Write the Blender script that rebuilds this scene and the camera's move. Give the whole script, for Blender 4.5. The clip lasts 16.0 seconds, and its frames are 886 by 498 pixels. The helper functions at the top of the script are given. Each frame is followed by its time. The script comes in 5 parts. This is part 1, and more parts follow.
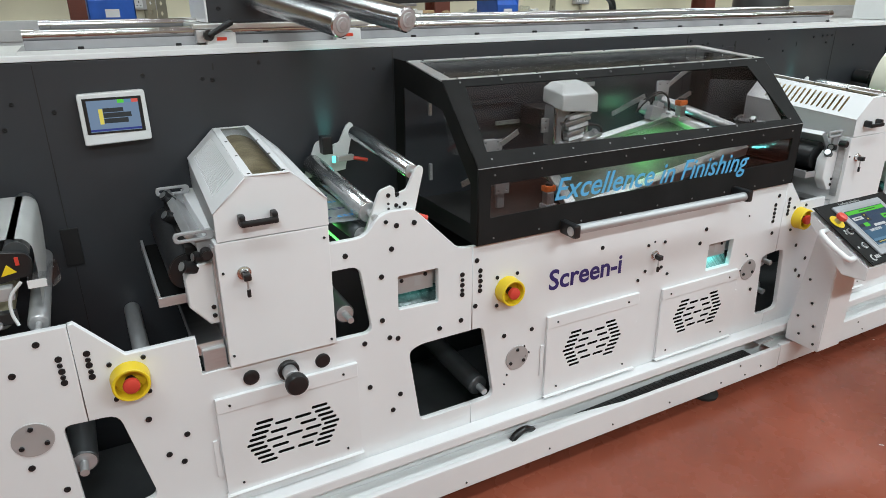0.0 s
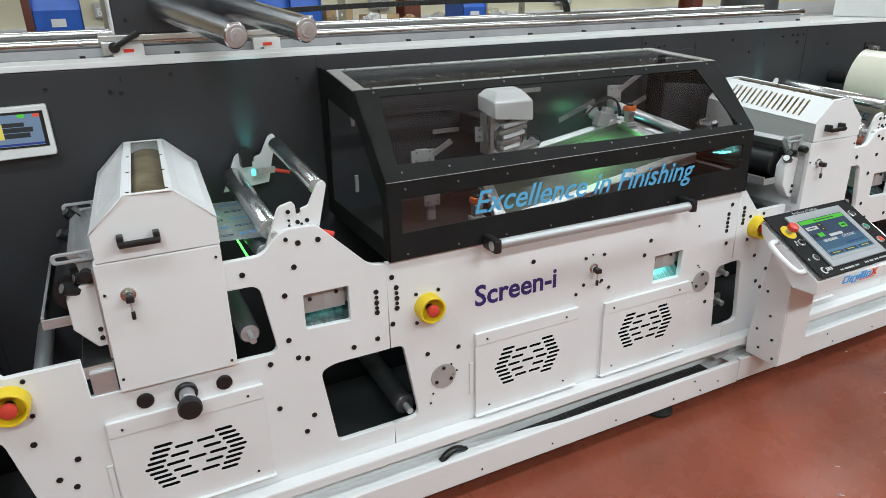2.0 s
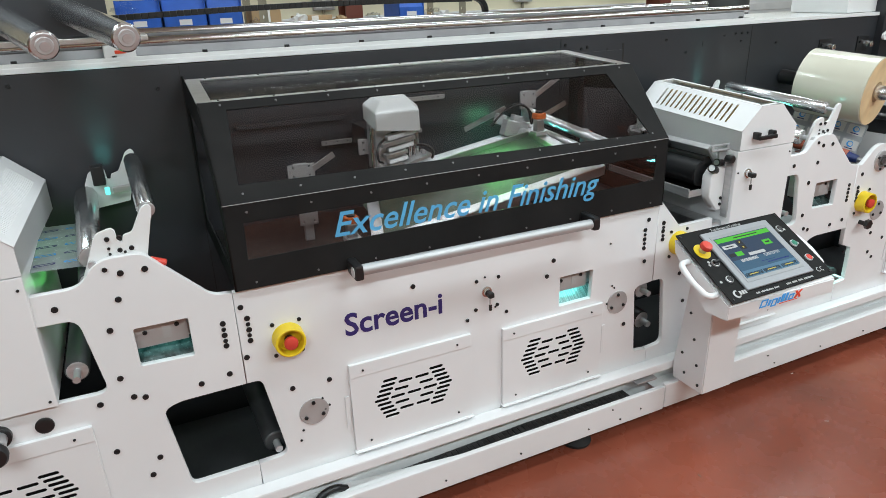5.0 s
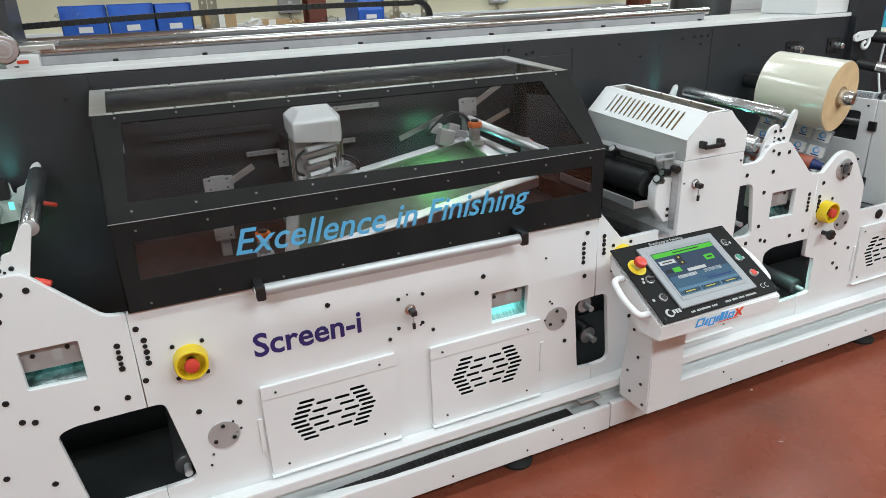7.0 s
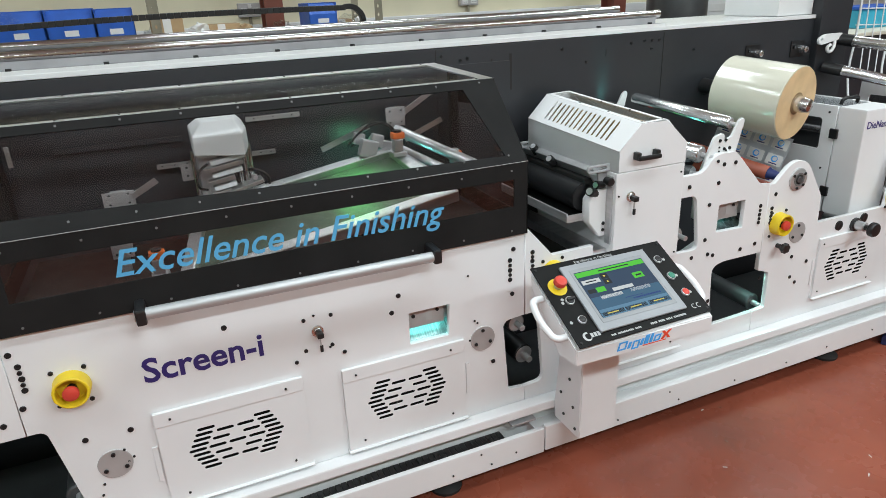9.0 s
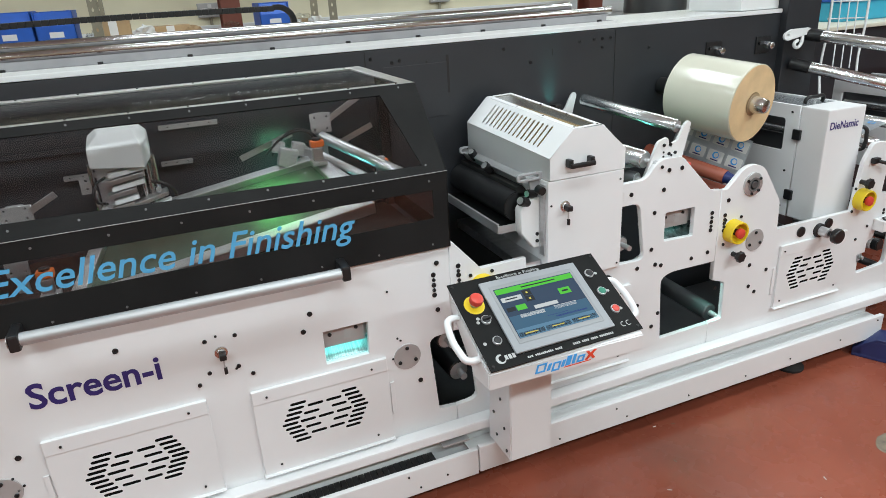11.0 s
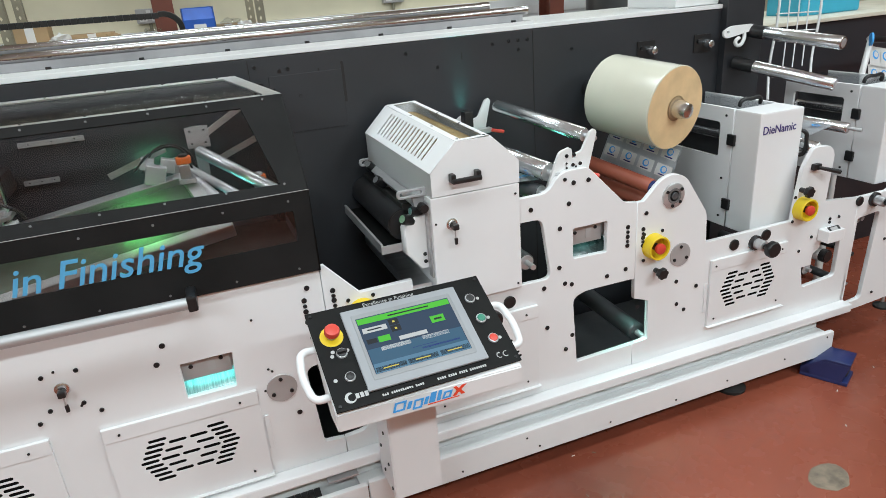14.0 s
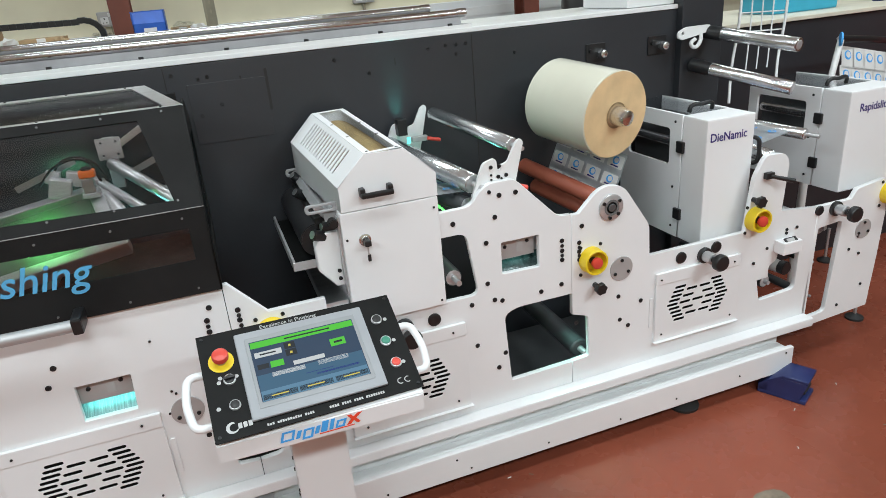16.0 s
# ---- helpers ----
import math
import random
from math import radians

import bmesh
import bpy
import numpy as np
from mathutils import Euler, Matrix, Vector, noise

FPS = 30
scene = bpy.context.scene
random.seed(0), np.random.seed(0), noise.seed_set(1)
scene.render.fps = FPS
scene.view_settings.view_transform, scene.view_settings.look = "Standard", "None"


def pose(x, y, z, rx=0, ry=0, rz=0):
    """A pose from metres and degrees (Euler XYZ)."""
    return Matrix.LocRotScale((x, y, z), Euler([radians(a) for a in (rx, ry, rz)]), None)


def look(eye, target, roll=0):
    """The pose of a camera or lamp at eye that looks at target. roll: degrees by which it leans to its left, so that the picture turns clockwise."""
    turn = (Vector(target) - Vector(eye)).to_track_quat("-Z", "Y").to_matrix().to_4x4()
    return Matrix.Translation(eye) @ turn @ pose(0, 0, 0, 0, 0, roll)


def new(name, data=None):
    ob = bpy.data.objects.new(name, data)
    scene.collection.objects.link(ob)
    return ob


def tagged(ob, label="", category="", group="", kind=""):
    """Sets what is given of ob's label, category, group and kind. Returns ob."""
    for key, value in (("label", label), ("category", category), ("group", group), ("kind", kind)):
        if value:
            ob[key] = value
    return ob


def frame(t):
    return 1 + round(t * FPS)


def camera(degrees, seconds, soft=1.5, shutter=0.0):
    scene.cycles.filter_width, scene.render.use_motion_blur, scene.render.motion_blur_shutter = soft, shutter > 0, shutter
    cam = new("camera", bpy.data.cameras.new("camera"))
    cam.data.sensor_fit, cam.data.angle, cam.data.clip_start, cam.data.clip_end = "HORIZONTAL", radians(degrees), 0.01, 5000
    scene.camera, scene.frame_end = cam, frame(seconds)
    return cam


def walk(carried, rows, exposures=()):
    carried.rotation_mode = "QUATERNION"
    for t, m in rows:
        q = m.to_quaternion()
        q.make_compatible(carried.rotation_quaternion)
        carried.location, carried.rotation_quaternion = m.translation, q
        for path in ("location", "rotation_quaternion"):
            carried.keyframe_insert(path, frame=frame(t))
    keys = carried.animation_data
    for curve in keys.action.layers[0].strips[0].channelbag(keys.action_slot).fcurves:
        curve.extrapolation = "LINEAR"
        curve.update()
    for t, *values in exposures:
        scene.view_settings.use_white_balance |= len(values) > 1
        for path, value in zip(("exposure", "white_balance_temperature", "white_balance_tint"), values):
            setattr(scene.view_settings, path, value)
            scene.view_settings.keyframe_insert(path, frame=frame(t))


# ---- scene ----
# camera: seconds, eye x y z, turn, tilt, roll
cam = camera(68.03, 16.0, 0.8)
ROWS = [
    (0, -1.1185, -1.6369, 1.6413, -28.251, -21.165, -0.302),
    (0.5, -1.0304, -1.6560, 1.6430, -27.795, -21.100, -0.542),
    (1, -0.9433, -1.6758, 1.6479, -27.262, -21.126, -0.779),
    (1.5, -0.8664, -1.6948, 1.6551, -26.764, -21.195, -0.986),
    (2, -0.7877, -1.7096, 1.6585, -26.331, -21.214, -1.210),
    (2.5, -0.6963, -1.6978, 1.6510, -26.375, -21.248, -1.196),
    (3, -0.6028, -1.6948, 1.6495, -26.233, -21.349, -1.232),
    (3.5, -0.5090, -1.7060, 1.6491, -25.862, -21.301, -1.536),
    (4, -0.4295, -1.7141, 1.6524, -25.549, -21.344, -1.680),
    (6.5, -0.0864, -1.7523, 1.6623, -24.251, -21.396, -2.194),
    (7, 0.0032, -1.7591, 1.6660, -23.959, -21.438, -2.263),
    (7.5, 0.0789, -1.7658, 1.6678, -23.703, -21.450, -2.332),
    (8, 0.1600, -1.7707, 1.6685, -23.489, -21.425, -2.392),
    (8.5, 0.2359, -1.7732, 1.6671, -23.291, -21.396, -2.454),
    (9, 0.3307, -1.7777, 1.6671, -23.029, -21.374, -2.574),
    (11.5, 0.7369, -1.7795, 1.6675, -21.590, -21.817, -3.517),
    (12, 0.8231, -1.7706, 1.6629, -21.451, -21.870, -3.675),
    (12.5, 0.8941, -1.7656, 1.6591, -21.292, -21.947, -3.807),
    (13, 0.9793, -1.7730, 1.6554, -20.801, -21.926, -4.055),
    (13.5, 1.0445, -1.7812, 1.6516, -20.396, -21.828, -4.305),
    (14, 1.1207, -1.7841, 1.6493, -20.082, -21.775, -4.498),
    (14.5, 1.1889, -1.7852, 1.6487, -19.829, -21.782, -4.600),
    (15, 1.2705, -1.7844, 1.6516, -19.566, -21.946, -4.581),
    (15.5, 1.3425, -1.7864, 1.6521, -19.188, -22.017, -4.739),
    (16, 1.4423, -1.7928, 1.6489, -18.598, -22.001, -5.025),
]


def aim(x, y, z, turn, tilt, roll):
    a, b = radians(turn), radians(tilt)
    return look((x, y, z), (x - math.sin(a) * math.cos(b), y + math.cos(a) * math.cos(b), z + math.sin(b)), roll)


walk(cam, [(t, aim(*row)) for t, *row in ROWS])

# ---- light ----
world = bpy.data.worlds.new("workshop_air")
scene.world = world
world.use_nodes = True
world.node_tree.nodes["Background"].inputs[0].default_value = (0.92, 0.96, 1.0, 1)
world.node_tree.nodes["Background"].inputs[1].default_value = 0.25
scene.view_settings.exposure = 0.0


def area_lamp(name, m, w, h, power, colour=(1, 1, 1)):
    data = bpy.data.lights.new(name, "AREA")
    data.shape, data.size, data.size_y, data.energy, data.color = "RECTANGLE", w, h, power, colour
    ob = new(name, data)
    ob.matrix_world = m
    return ob


# rows of ceiling tubes along the hall
for lx in (-1.6, 1.4, 4.4):
    for ly, pw in ((-3.4, 82), (-1.0, 38), (1.3, 23)):
        area_lamp("ceiling_tube_light", pose(lx, ly, 3.55, 0, 0, 0), 1.8, 0.35, pw * (1.25 if lx > 4 else 1), (0.86, 0.985, 1.02))


# ---- materials ----
def material(name, colour, rough=0.5, metal=0.0, vary=0.06, scale=6.0, fine=120.0, bump=0.03, stretch=(1, 1, 1), coat=0.0, rvar=0.08, second=None, mix=0.5, spec=0.5):
    m = bpy.data.materials.new(name)
    m.use_nodes = True
    nt = m.node_tree
    n, l = nt.nodes, nt.links
    b = n["Principled BSDF"]
    b.inputs["Roughness"].default_value, b.inputs["Metallic"].default_value = rough, metal
    b.inputs["Coat Weight"].default_value = coat
    b.inputs["Specular IOR Level"].default_value = spec
    tc, mp = n.new("ShaderNodeTexCoord"), n.new("ShaderNodeMapping")
    mp.inputs["Scale"].default_value = stretch
    l.new(tc.outputs["Object"], mp.inputs[0])
    big, small = n.new("ShaderNodeTexNoise"), n.new("ShaderNodeTexNoise")
    big.inputs["Scale"].default_value, small.inputs["Scale"].default_value = scale, fine
    big.inputs["Detail"].default_value, small.inputs["Detail"].default_value = 5, 3
    l.new(mp.outputs[0], big.inputs["Vector"]), l.new(mp.outputs[0], small.inputs["Vector"])
    ramp = n.new("ShaderNodeValToRGB")
    dark = tuple(c * (1 - vary) for c in (second or colour)) if second else tuple(c * (1 - 1.6 * vary) for c in colour)
    ramp.color_ramp.elements[0].color, ramp.color_ramp.elements[1].color = (*dark, 1), (*[min(1, c * (1 + vary)) for c in colour], 1)
    ramp.color_ramp.elements[0].position, ramp.color_ramp.elements[1].position = 0.5 - mix * 0.4, 0.5 + mix * 0.3
    l.new(big.outputs[0], ramp.inputs[0]), l.new(ramp.outputs[0], b.inputs["Base Color"])
    mr = n.new("ShaderNodeMapRange")
    mr.inputs["To Min"].default_value, mr.inputs["To Max"].default_value = max(0.02, rough - rvar), min(1, rough + rvar)
    l.new(small.outputs[0], mr.inputs[0]), l.new(mr.outputs[0], b.inputs["Roughness"])
    bp = n.new("ShaderNodeBump")
    bp.inputs["Strength"].default_value, bp.inputs["Distance"].default_value = bump, 0.002
    l.new(small.outputs[0], bp.inputs["Height"]), l.new(bp.outputs[0], b.inputs["Normal"])
    return m


def glow(name, colour, strength):
    m = bpy.data.materials.new(name)
    m.use_nodes = True
    b = m.node_tree.nodes["Principled BSDF"]
    b.inputs["Base Color"].default_value = (0.02, 0.02, 0.02, 1)
    b.inputs["Emission Color"].default_value, b.inputs["Emission Strength"].default_value = (*colour, 1), strength
    b.inputs["Roughness"].default_value = 0.15
    return m


def clear(name, tint, gloss_rough=0.03, gloss=1.0, glare=0.5):
    """Thin clear sheet: what lies behind shows through, with a glossy face."""
    m = bpy.data.materials.new(name)
    m.use_nodes = True
    n, l = m.node_tree.nodes, m.node_tree.links
    n.remove(n["Principled BSDF"])
    tr, gl, mx, fr = n.new("ShaderNodeBsdfTransparent"), n.new("ShaderNodeBsdfGlossy"), n.new("ShaderNodeMixShader"), n.new("ShaderNodeLayerWeight")
    tr.inputs[0].default_value = (*tint, 1)
    gl.inputs["Color"].default_value = (gloss, gloss, gloss, 1)
    gl.inputs["Roughness"].default_value = gloss_rough
    fr.inputs[0].default_value = 0.5
    pw, ma = n.new("ShaderNodeMath"), n.new("ShaderNodeMath")
    pw.operation, ma.operation = "POWER", "MULTIPLY_ADD"
    pw.inputs[1].default_value = 4.0
    ma.inputs[1].default_value, ma.inputs[2].default_value = glare, 0.03
    l.new(fr.outputs["Facing"], pw.inputs[0]), l.new(pw.outputs[0], ma.inputs[0])
    l.new(ma.outputs[0], mx.inputs[0]), l.new(tr.outputs[0], mx.inputs[1]), l.new(gl.outputs[0], mx.inputs[2])
    l.new(mx.outputs[0], n["Material Output"].inputs[0])
    return m


WHITE = material("white_powder_coat", (0.80, 0.80, 0.81), 0.38, vary=0.02, scale=3, fine=420, bump=0.05)
WHITE2 = material("white_sheet", (0.78, 0.79, 0.79), 0.3, vary=0.03, scale=4, fine=300, bump=0.03)
DARK = material("anthracite_paint", (0.030, 0.032, 0.037), 0.42, vary=0.10, scale=2.5, fine=350, bump=0.05)
BLACKF = material("black_frame_paint", (0.0185, 0.0180, 0.0180), 0.6, vary=0.12, fine=350, bump=0.04, spec=0.07)
# near-black: shade inside the press is put into this colour
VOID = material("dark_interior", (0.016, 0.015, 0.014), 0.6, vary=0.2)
CHROME = material("satin_ground_steel", (0.70, 0.71, 0.72), 0.24, 1.0, vary=0.05, scale=5, fine=160, bump=0.012, stretch=(1, 8, 1), rvar=0.05)
BEDGREY = material("pale_grey_bed", (0.38, 0.38, 0.39), 0.6, vary=0.12, spec=0.3)
SATIN = material("satin_aluminium_bar", (0.50, 0.51, 0.52), 0.48, 0.55, vary=0.05, stretch=(0.3, 6, 6))
STEEL = material("brushed_steel", (0.56, 0.56, 0.57), 0.34, 0.6, vary=0.06, scale=10, fine=200, bump=0.05, stretch=(1, 1, 8))
ALU = material("anodised_aluminium", (0.66, 0.67, 0.68), 0.36, 1.0, vary=0.05, scale=8, fine=200, bump=0.03, stretch=(0.3, 6, 6))
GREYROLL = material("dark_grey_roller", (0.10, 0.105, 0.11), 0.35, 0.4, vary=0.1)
BLACK = material("black_plastic", (0.014, 0.014, 0.015), 0.38, vary=0.1)
RUBBER = material("black_rubber", (0.02, 0.02, 0.02), 0.7, vary=0.15)
BOLT = material("blackened_steel", (0.03, 0.03, 0.032), 0.4, 0.5, vary=0.1)
YELLOW = material("yellow_plastic", (0.80, 0.58, 0.02), 0.4, vary=0.05)
RED = material("red_plastic", (0.62, 0.06, 0.04), 0.35, vary=0.06)
ORANGE = material("orange_plastic", (0.75, 0.16, 0.03), 0.4, vary=0.06)
GREEN = material("green_button", (0.03, 0.22, 0.14), 0.35, vary=0.05)
BLUE = material("blue_plastic", (0.02, 0.11, 0.50), 0.45, vary=0.1, scale=10)
NAVY = material("navy_cast_metal", (0.018, 0.03, 0.12), 0.45, vary=0.12)
SKYBLUE = material("sky_blue_vinyl", (0.10, 0.40, 0.68), 0.4, vary=0.03)
PURPLE = material("navy_violet_vinyl", (0.035, 0.025, 0.16), 0.4, vary=0.03)
SILVERINK = material("silver_print", (0.46, 0.46, 0.46), 0.4, vary=0.03)
REDINK = material("red_vinyl", (0.80, 0.07, 0.03), 0.4, vary=0.03)
BLUEINK = material("bright_blue_vinyl", (0.06, 0.38, 0.85), 0.4, vary=0.03)
FLOOR = material("red_floor_paint", (0.240, 0.063, 0.036), 0.27, vary=0.22, scale=1.1, fine=9, bump=0.06, rvar=0.10, spec=0.42)
CREAM = material("cream_wall_paint", (0.72, 0.66, 0.49), 0.7, vary=0.06, scale=2, fine=60, bump=0.1)
BROWN = material("brown_steel_column", (0.16, 0.045, 0.028), 0.5, vary=0.1)
CEIL = material("white_ceiling", (0.75, 0.75, 0.73), 0.8, vary=0.05)
CARD = material("cardboard", (0.42, 0.29, 0.16), 0.8, vary=0.12, scale=5)
FILM = material("clear_film_reel", (0.70, 0.68, 0.57), 0.16, vary=0.04, scale=3, fine=60, bump=0.04, coat=0.5)
REELSIDE = material("reel_edge", (0.74, 0.54, 0.30), 0.5, vary=0.08, scale=12, fine=90)
REDRUB = material("red_rubber_roller", (0.33, 0.085, 0.050), 0.5, vary=0.08)
ANILOX2 = material("worn_grey_roller", (0.34, 0.28, 0.18), 0.38, 0.1, vary=0.35, scale=9, fine=150, second=(.16, .11, .04), mix=.6)
ANILOX = material("worn_brass_roller", (0.40, 0.28, 0.12), 0.38, 0.15, vary=0.25, scale=14, fine=200, stretch=(1, 0.6, 1))
GREYDISC = material("grey_steel_disc", (0.47, 0.46, 0.46), 0.5, 0.35, vary=0.06)
LABELWEB = material("label_web", (0.55, 0.57, 0.60), 0.25, vary=0.08, scale=20)
PAPER = material("paper_white", (0.75, 0.75, 0.74), 0.6, vary=0.05)
STONE = material("grey_repair_patch", (0.19, 0.15, 0.11), 0.8, vary=0.3, scale=26)
FACE = material("matt_black_overlay", (0.011, 0.011, 0.011), 0.5, vary=0.15, bump=0.02, spec=0.12)
BEZEL = material("mid_grey_bezel", (0.31, 0.32, 0.34), 0.45, vary=0.05)
DULL = material("dull_zinc_screw", (0.17, 0.17, 0.17), 0.5, 0.3, vary=0.1)
# black of the vent slots and gutter is shade put into the colour
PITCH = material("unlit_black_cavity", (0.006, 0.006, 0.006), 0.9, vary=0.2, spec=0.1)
GALV = material("galvanised_slotted_steel", (0.30, 0.27, 0.20), 0.5, 0.5, vary=0.15)
PANE = clear("smoked_acrylic", (0.90, 0.89, 0.89), 0.02, 1.0, 0.05)
CLEAR = clear("clear_acrylic", (0.88, 0.89, 0.90), 0.03)
TEAL = glow("uv_lamp_glow", (0.15, 0.95, 0.85), 1.6)
TEALDIM = glow("faint_uv_glow", (0.15, 0.80, 0.72), 0.25)
# same film twice: weak and strong teal lamp light put into the colour
FILMDIM = material("film_faint_teal_light", (0.10, 0.13, 0.13), 0.25, 0.2, vary=0.5, scale=40)
FILMLIT = material("film_strong_teal_light", (0.40, 0.52, 0.52), 0.25, 0.3, vary=0.3, scale=30, stretch=(8, 0.4, 0.4))
RAILS = material("worn_chrome_rail", (0.50, 0.49, 0.48), 0.17, 1.0, vary=0.03, bump=0.0, rvar=0.02, stretch=(0.2, 1, 1))
GREENGLOW = glow("green_lamp_glow", (0.10, 0.95, 0.12), 3.0)


# ---- makers ----
def link(name, me, mat, parent=None, label="", smooth=False):
    ob = new(name, me)
    if mat and not me.materials:
        me.materials.append(mat)
    if smooth:
        for f in me.polygons:
            f.use_smooth = True
    if parent:
        ob.parent = parent
    if label:
        ob["label"] = label
    return ob


def part(name, bm, mat, parent=None, label="", smooth=False):
    me = bpy.data.meshes.new(name)
    bmesh.ops.recalc_face_normals(bm, faces=bm.faces)
    bm.to_mesh(me)
    bm.free()
    ob = link(name, me, mat, parent, label)
    if smooth:
        shade(me)
    return ob


def shade(me, angle=40):
    me.shade_smooth()
    me.set_sharp_from_angle(angle=radians(angle))


def thing(name, label, category, at=(0, 0, 0), group="", kind=""):
    ob = new(name)
    ob.location = at
    ob.empty_display_size = 0.05
    return tagged(ob, label, category, group, kind)


def add_box(bm, x0, x1, y0, y1, z0, z1, bevel=0.0, m=None):
    vs = [bm.verts.new(c) for c in ((x0, y0, z0), (x1, y0, z0), (x1, y1, z0), (x0, y1, z0), (x0, y0, z1), (x1, y0, z1), (x1, y1, z1), (x0, y1, z1))]
    fs = [bm.faces.new([vs[i] for i in f]) for f in ((3, 2, 1, 0), (4, 5, 6, 7), (0, 1, 5, 4), (1, 2, 6, 5), (2, 3, 7, 6), (3, 0, 4, 7))]
    if m is not None:
        bmesh.ops.transform(bm, matrix=m, verts=vs)
    if bevel:
        es = list({e for f in fs for e in f.edges})
        bmesh.ops.bevel(bm, geom=es, offset=bevel, segments=2, affect="EDGES", profile=0.6)
    return bm


def box(x0, x1, y0, y1, z0, z1, bevel=0.002):
    return add_box(bmesh.new(), x0, x1, y0, y1, z0, z1, bevel)


def add_cyl(bm, a, b, r, r2=None, seg=24, bevel=0.0):
    a, b = Vector(a), Vector(b)
    d = b - a
    m = Matrix.Translation((a + b) / 2) @ d.to_track_quat("Z", "Y").to_matrix().to_4x4()
    g = bmesh.ops.create_cone(bm, cap_ends=True, segments=seg, radius1=r, radius2=r if r2 is None else r2, depth=d.length, matrix=m)
    if bevel:
        es = [e for e in {e for v in g["verts"] for e in v.link_edges} if any(len(f.verts) > 4 for f in e.link_faces)]
        bmesh.ops.bevel(bm, geom=es, offset=bevel, segments=2, affect="EDGES")
    return bm


def cyl(a, b, r, r2=None, seg=24, bevel=0.0):
    return add_cyl(bmesh.new(), a, b, r, r2, seg, bevel)


def lathe(profile, a, b, seg=28):
    """Turned part: profile of (distance from a towards b, radius)."""
    bm = bmesh.new()
    a, b = Vector(a), Vector(b)
    q = (b - a).normalized().to_track_quat("Z", "Y")
    rings = []
    for d, r in profile:
        rings.append([bm.verts.new(a + q @ Vector((r * math.cos(2 * math.pi * i / seg), r * math.sin(2 * math.pi * i / seg), d))) for i in range(seg)])
    for p, q2 in zip(rings, rings[1:]):
        for i in range(seg):
            bm.faces.new((p[i], p[(i + 1) % seg], q2[(i + 1) % seg], q2[i]))
    bm.faces.new(rings[0][::-1]), bm.faces.new(rings[-1])
    return bm


def tube(points, r, seg=10, closed=False):
    """A bent round bar through the points."""
    cu = bpy.data.curves.new("bar", "CURVE")
    cu.dimensions, cu.bevel_depth, cu.bevel_resolution, cu.resolution_u, cu.use_fill_caps = "3D", r, max(1, seg // 4), 6, True
    sp = cu.splines.new("BEZIER")
    sp.bezier_points.add(len(points) - 1)
    for bp, p in zip(sp.bezier_points, points):
        bp.co = p
        bp.handle_left_type = bp.handle_right_type = "AUTO"
    sp.use_cyclic_u = closed
    return baked(cu)


def baked(cu):
    ob = bpy.data.objects.new("bake", cu)
    scene.collection.objects.link(ob)
    dg = bpy.context.evaluated_depsgraph_get()
    me = bpy.data.meshes.new_from_object(ob.evaluated_get(dg))
    bpy.data.objects.remove(ob)
    bpy.data.curves.remove(cu)
    return me


def rounded(pts, r=0.0, n=4):
    """Corners of a polygon rounded; a corner may carry its own radius as a third number."""
    out = []
    k = len(pts)
    for i in range(k):
        p, a, b = Vector(pts[i][:2]), Vector(pts[i - 1][:2]), Vector(pts[(i + 1) % k][:2])
        rr = pts[i][2] if len(pts[i]) > 2 else r
        rr = min(rr, (a - p).length * 0.48, (b - p).length * 0.48)
        if rr <= 0.0005:
            out.append(tuple(p))
            continue
        u, v = p + (a - p).normalized() * rr, p + (b - p).normalized() * rr
        for j in range(n + 1):
            t = j / n
            out.append(tuple((1 - t) ** 2 * u + 2 * t * (1 - t) * p + t * t * v))
    return out


def circle(x, y, r, n=20):
    return [(x + r * math.cos(2 * math.pi * i / n), y + r * math.sin(2 * math.pi * i / n)) for i in range(n)]


def slot(x, y, w, h, n=4):
    r = h / 2
    c = [(x + w / 2 - r + r * math.cos(a), y + r * math.sin(a)) for a in [math.pi * (i / n - 0.5) for i in range(n + 1)]]
    return c + [(x - w / 2 + r + r * math.cos(a), y + r * math.sin(a)) for a in [math.pi * (i / n + 0.5) for i in range(n + 1)]]


def sheet(outline, holes=(), thick=0.02, bevel=0.0012, m=None):
    """A flat plate in the x-z plane, its front face at y = 0 and its back at y = thick, with openings through it."""
    cu = bpy.data.curves.new("plate", "CURVE")
    cu.dimensions, cu.fill_mode, cu.extrude, cu.bevel_depth, cu.bevel_resolution = "2D", "BOTH", max(thick / 2 - bevel, 0.0002), bevel, 1
    cu.offset = -bevel
    for ring in (outline, *holes):
        sp = cu.splines.new("POLY")
        sp.points.add(len(ring) - 1)
        for q, p in zip(sp.points, ring):
            q.co = (p[0], p[1], 0, 1)
        sp.use_cyclic_u = True
    me = baked(cu)
    me.transform((m or Matrix()) @ Matrix.Translation((0, thick / 2, 0)) @ Matrix.Rotation(radians(90), 4, "X"))
    return me


def lettering(words, size, depth=0.0006, shear=0.0, align="LEFT", fat=0.0, squeeze=1.0):
    cu = bpy.data.curves.new("words", "FONT")
    cu.body, cu.size, cu.extrude, cu.shear, cu.align_x, cu.offset, cu.resolution_u = words, size, depth, shear, align, fat, 3
    me = baked(cu)
    me.transform(Matrix.Diagonal((squeeze, 1, 1, 1)))
    return me


FRONT = Matrix.Rotation(radians(90), 4, "X")


def letters_on(name, me, mat, m, parent=None, label=""):
    ob = link(name, me, mat, parent, label)
    ob.matrix_basis = m
    return ob


# ---- the hall ----
T = 0.02            # thickness of the front plates
BACK = 0.58         # front face of the anthracite back wall of the press
